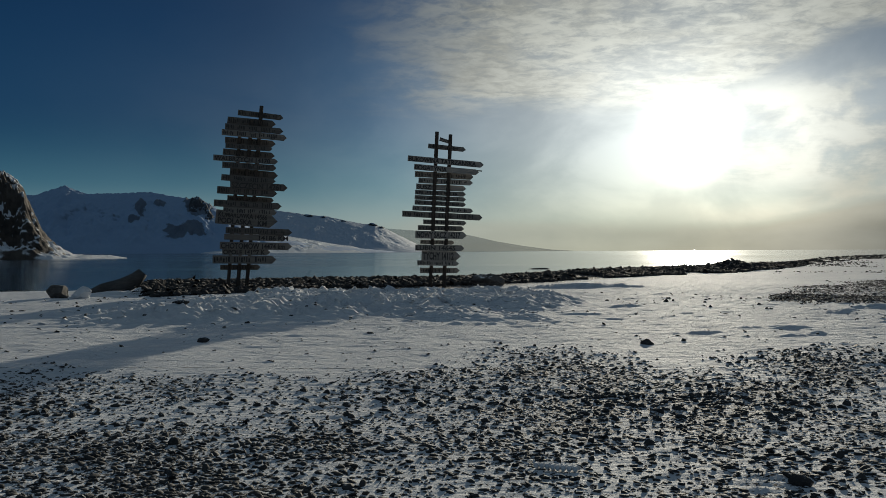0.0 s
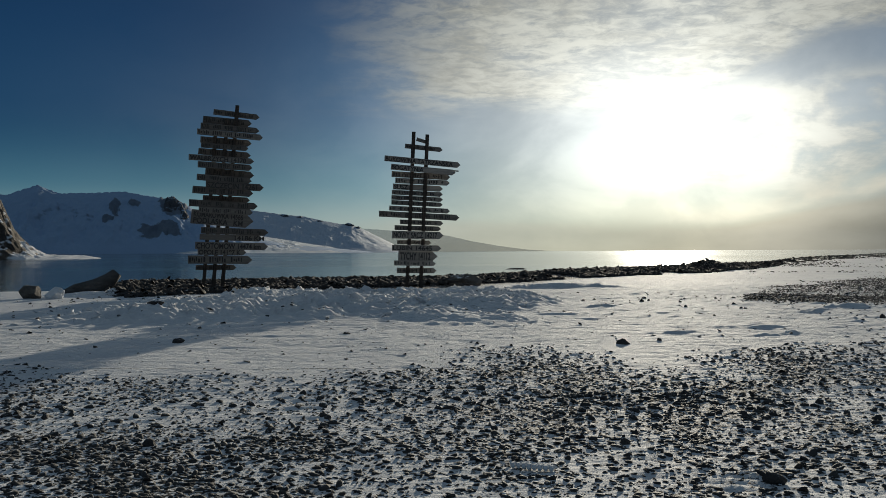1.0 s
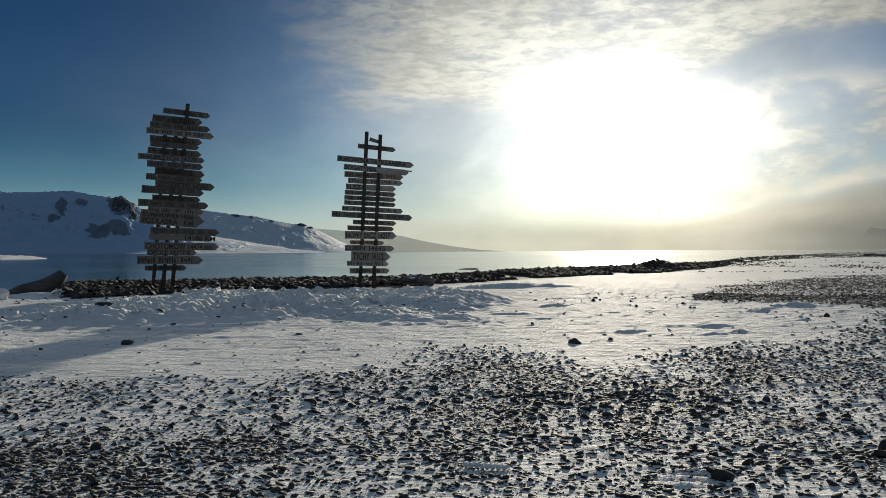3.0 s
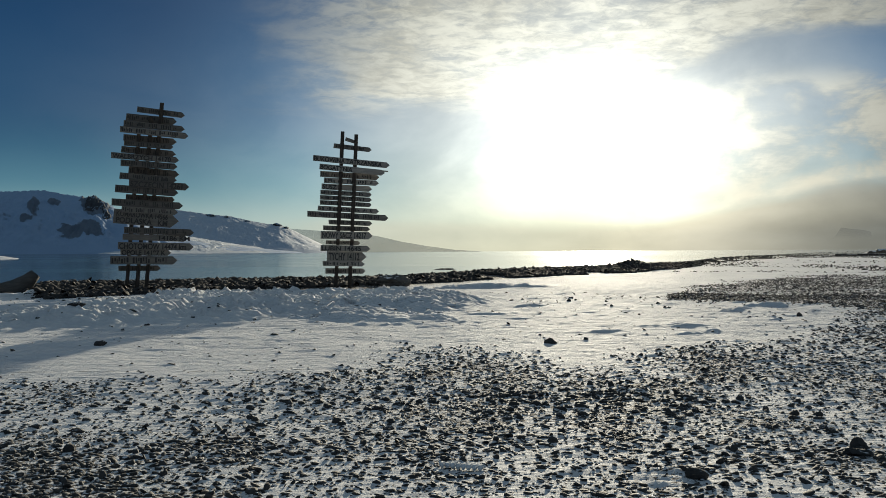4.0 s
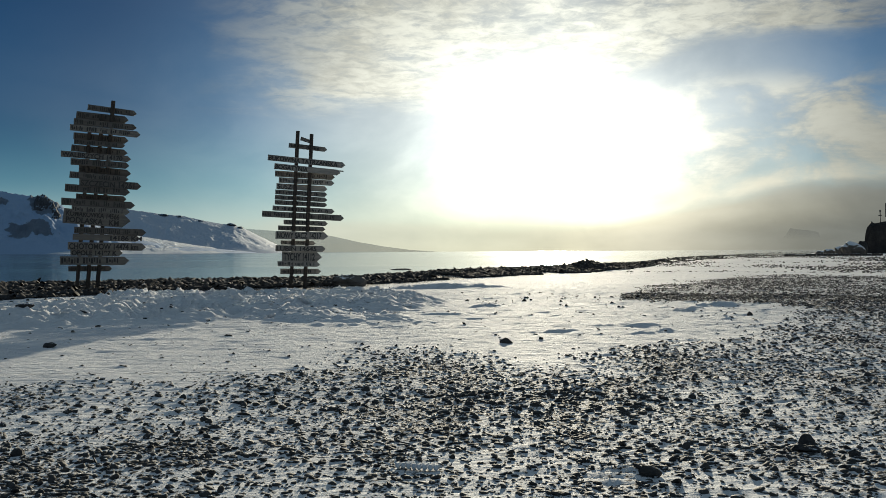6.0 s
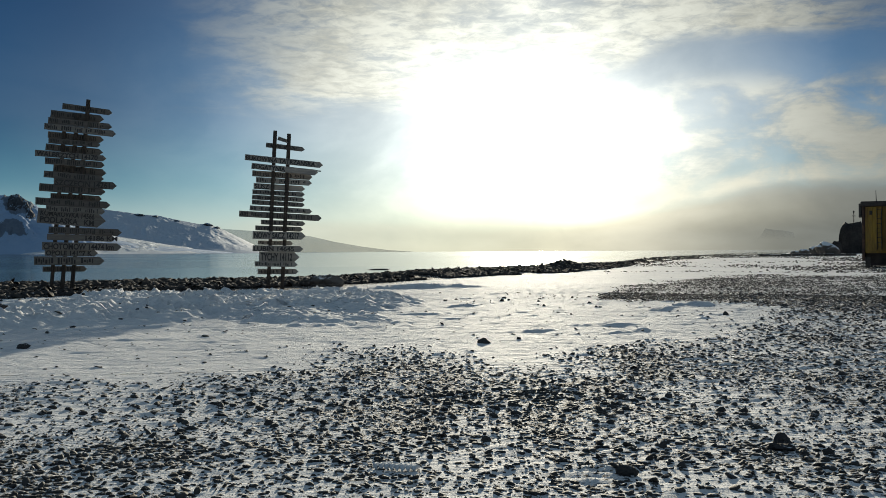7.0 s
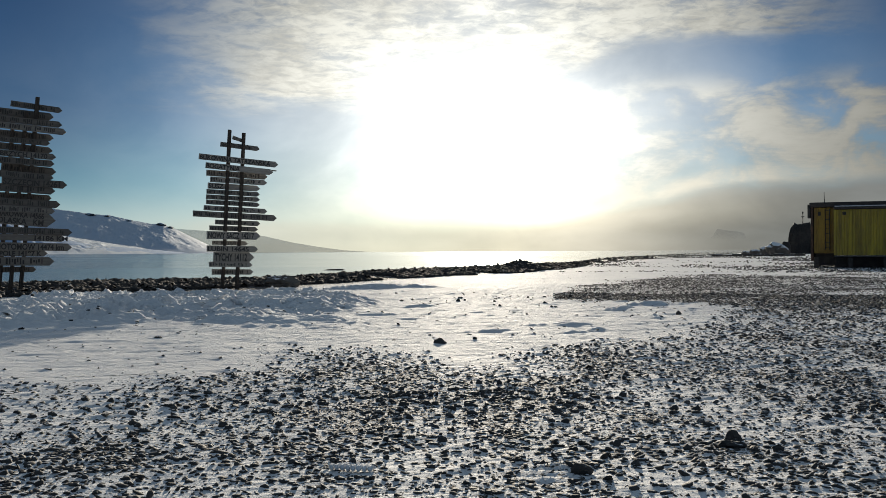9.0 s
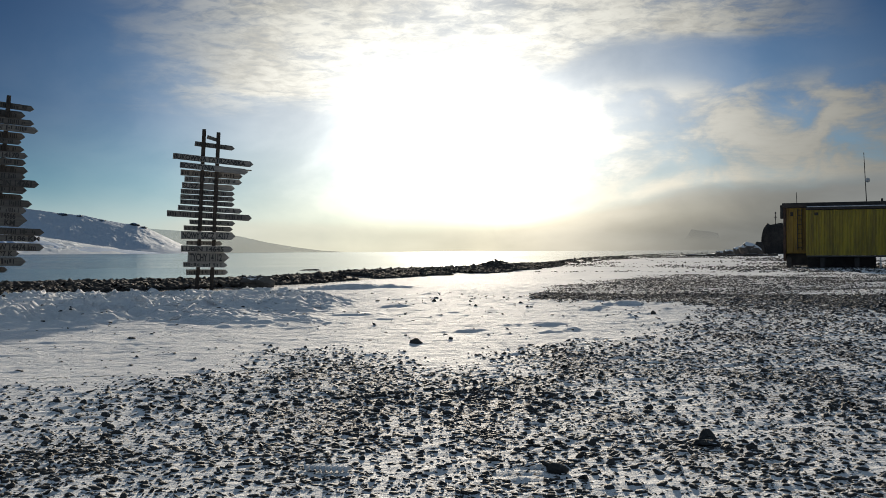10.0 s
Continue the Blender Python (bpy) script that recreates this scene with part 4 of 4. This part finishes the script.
part("badge", box(bmesh.new(), (hx(566), 0.6, hzz(402)), (hx(580), 0.655, hzz(382)), 0.004), ROOFING, hut, "small dark plate")
ladder = part("ladder", tube(bmesh.new(), [(hx(602), 0.58, hzz(572)), (hx(602), 0.58, hzz(368))], [0.02, 0.02]), STEEL, hut, "dark steel ladder")
part("rail", tube(bmesh.new(), [(hx(624), 0.58, hzz(572)), (hx(624), 0.58, hzz(368))], [0.02, 0.02]), STEEL, ladder)
for i in range(9):
    z = hzz(560) + i * (hzz(376) - hzz(560)) / 8
    part("rung", tube(bmesh.new(), [(hx(602), 0.58, z), (hx(624), 0.58, z)], [0.014, 0.014], 6), STEEL, ladder)
for i in range(6):
    x = hx(560) + i * (END - hx(560)) / 5.2
    for y in (0.15, 2.9):
        part("stilt", box(bmesh.new(), (x - 0.11, y - 0.11, -0.25), (x + 0.11, y + 0.11, floor_z - 0.09), 0.02), ROOFING, hut)
# dark blocks added where there is only shade beneath the raised hut
part("under_skirt", box(bmesh.new(), (hx(547), 1.1, 0.1), (hx(650), 3.1, hzz(582)), 0.02), ROOFING, hut, "dark block for the shade under the side panel")
part("under_beam", box(bmesh.new(), (hx(648), 0.8, 0.02), (hx(985), 3.0, floor_z - 0.1), 0.03), ROOFING, hut, "dark block for the shade under the hut")
part("stilt", box(bmesh.new(), (hx(1000), 0.0, -0.2), (hx(1007), 0.1, floor_z - 0.09), 0.01), PALE, hut, "white-painted stilt")
for c, top, r in ((597, 280, 0.02), (942, 90, 0.024)):
    mast = part("antenna", tube(bmesh.new(), [(hx(c), 1.2, hzz(337)), (hx(c - (12 if c > 900 else 2)), 1.2, hzz(top))], [r, r * 0.6], 8), STEEL, hut)
    if c > 900:
        bm = bmesh.new()
        bmesh.ops.create_cone(bm, cap_ends=True, segments=20, radius1=0.12, radius2=0.03, depth=0.1)
        part("dish", bm, PALE, mast, "small pale dish").matrix_local = pose(hx(950), 1.12, hzz(228), 90, 0, 20)
lamp = part("roof_lamp", box(bmesh.new(), (hx(1008), 0.7, hzz(336)), (hx(1020), 0.85, hzz(322)), 0.02), ROOFING, hut)


# ---- rocks beyond the hut ----
stack = boulder("sea_crag", 32.75, 118, (3.1, 2.6, 5.0), STACK, "dark rock stack with a steel beacon mast on its top", "crag", 71, 0.15, detail=4, square=0.6, rough=0.6)
at = heading(32.85, 0, 118)
tz = EYE + 118 * math.tan(radians(1.62))
beacon = empty("beacon_mast", pose(at.x, at.y, tz - 0.7), "thin steel beacon mast on the rock stack", "mast")
part("pole", tube(bmesh.new(), [(0, 0, -0.4), (0, 0, 1.7)], [0.06, 0.04], 8), STEEL, beacon)
part("lantern", box(bmesh.new(), (-0.08, -0.08, 1.5), (0.08, 0.08, 1.75), 0.04), STEEL, beacon)
part("crossarm", box(bmesh.new(), (-0.2, -0.05, 1.1), (0.2, 0.05, 1.18), 0.01), STEEL, beacon)
for i, (a, size, seed) in enumerate([(31.5, (2.1, 1.5, 1.6), 72), (30.95, (1.5, 1.2, 1.1), 73), (30.3, (1.3, 1.1, 0.75), 74), (29.8, (1.0, 0.9, 0.5), 75), (31.95, (1.1, 0.9, 1.7), 76)]):
    boulder("boulder", a, 100 + 3 * i, size, STACK if i == 4 else SNOWY, "dark boulder on the far shore" if i == 4 else "snow-dusted boulder on the far shore", "boulder", seed, 0.12, square=0.75, group="boulders on the far shore")
at = heading(5.5, 0, 135)
bm = rock_shape(88, 3, 0.6, 1.0)
bmesh.ops.scale(bm, vec=(3.6, 1.6, 0.34), verts=bm.verts)
shoal = new("rock", bpy.data.meshes.new("rock"))
bm.to_mesh(shoal.data)
bm.free()
shoal.data.materials.append(STACK)
shoal.matrix_world = pose(at.x, at.y, -1.36, 0, 0, -5.5)
tagged(shoal, "low dark rock awash in the calm bay", "rock")
at = heading(30.4, 0, 96)
part_z = float(lie(np.array([at.x]), np.array([at.y]))[0])
wall = new("sea_wall", bpy.data.meshes.new("sea_wall"))
bm = bmesh.new()
for i in range(9):
    x = -4.2 + i * 0.95
    box(bm, (x, random.uniform(-0.2, 0), -0.3), (x + 0.93, 0.6, random.uniform(0.12, 0.24)), 0.04)
bm.to_mesh(wall.data)
bm.free()
wall.data.materials.append(CLIFF)
wall.matrix_world = pose(at.x, at.y, part_z, 0, 0, -30.4)
tagged(wall, "low dark stone edging along the far shore", "sea wall")

# ---- single stones of the foreground, pieces of the ground ----
shapes = []
for k in range(12):
    bm = rock_shape(300 + k, 2, 0.5, 0.72)
    me = bpy.data.meshes.new("stone")
    bm.to_mesh(me)
    bm.free()
    me.materials.append(STONE)
    shapes.append(me)
sz = ground_height(fx[single], fy[single])
for i, k in enumerate(single):
    ob = new("stone", shapes[i % 12])
    ob.parent = ground
    size = float(fs[k])
    ob.matrix_local = pose(float(fx[k]), float(fy[k]), float(sz[i]) + size * 0.14, random.gauss(0, 15), random.gauss(0, 15), random.uniform(0, 360)) @ Matrix.Diagonal((size * random.uniform(1, 1.7), size * random.uniform(0.8, 1.1), size * random.uniform(0.7, 1.15), 1))

# a boot print: curved ribs of pressed snow
at = heading(6.47, 0, 5.42)
pz = float(ground_height(np.array([at.x]), np.array([at.y]))[0])
print_ = new("boot_print")
print_.parent = ground
print_.matrix_local = pose(at.x, at.y, pz + 0.012, 0, 0, 65)
for i in range(8):
    bm = bmesh.new()
    y, half = -0.12 + i * 0.033, 0.045 + 0.012 * math.sin(i * 0.8)
    tube(bm, [(-half, y - 0.012, 0.006), (-half * 0.4, y, 0.012), (half * 0.4, y, 0.012), (half, y - 0.012, 0.006)], [0.009, 0.016, 0.016, 0.009], 6)
    part("tread_rib", bm, SNOW, print_)
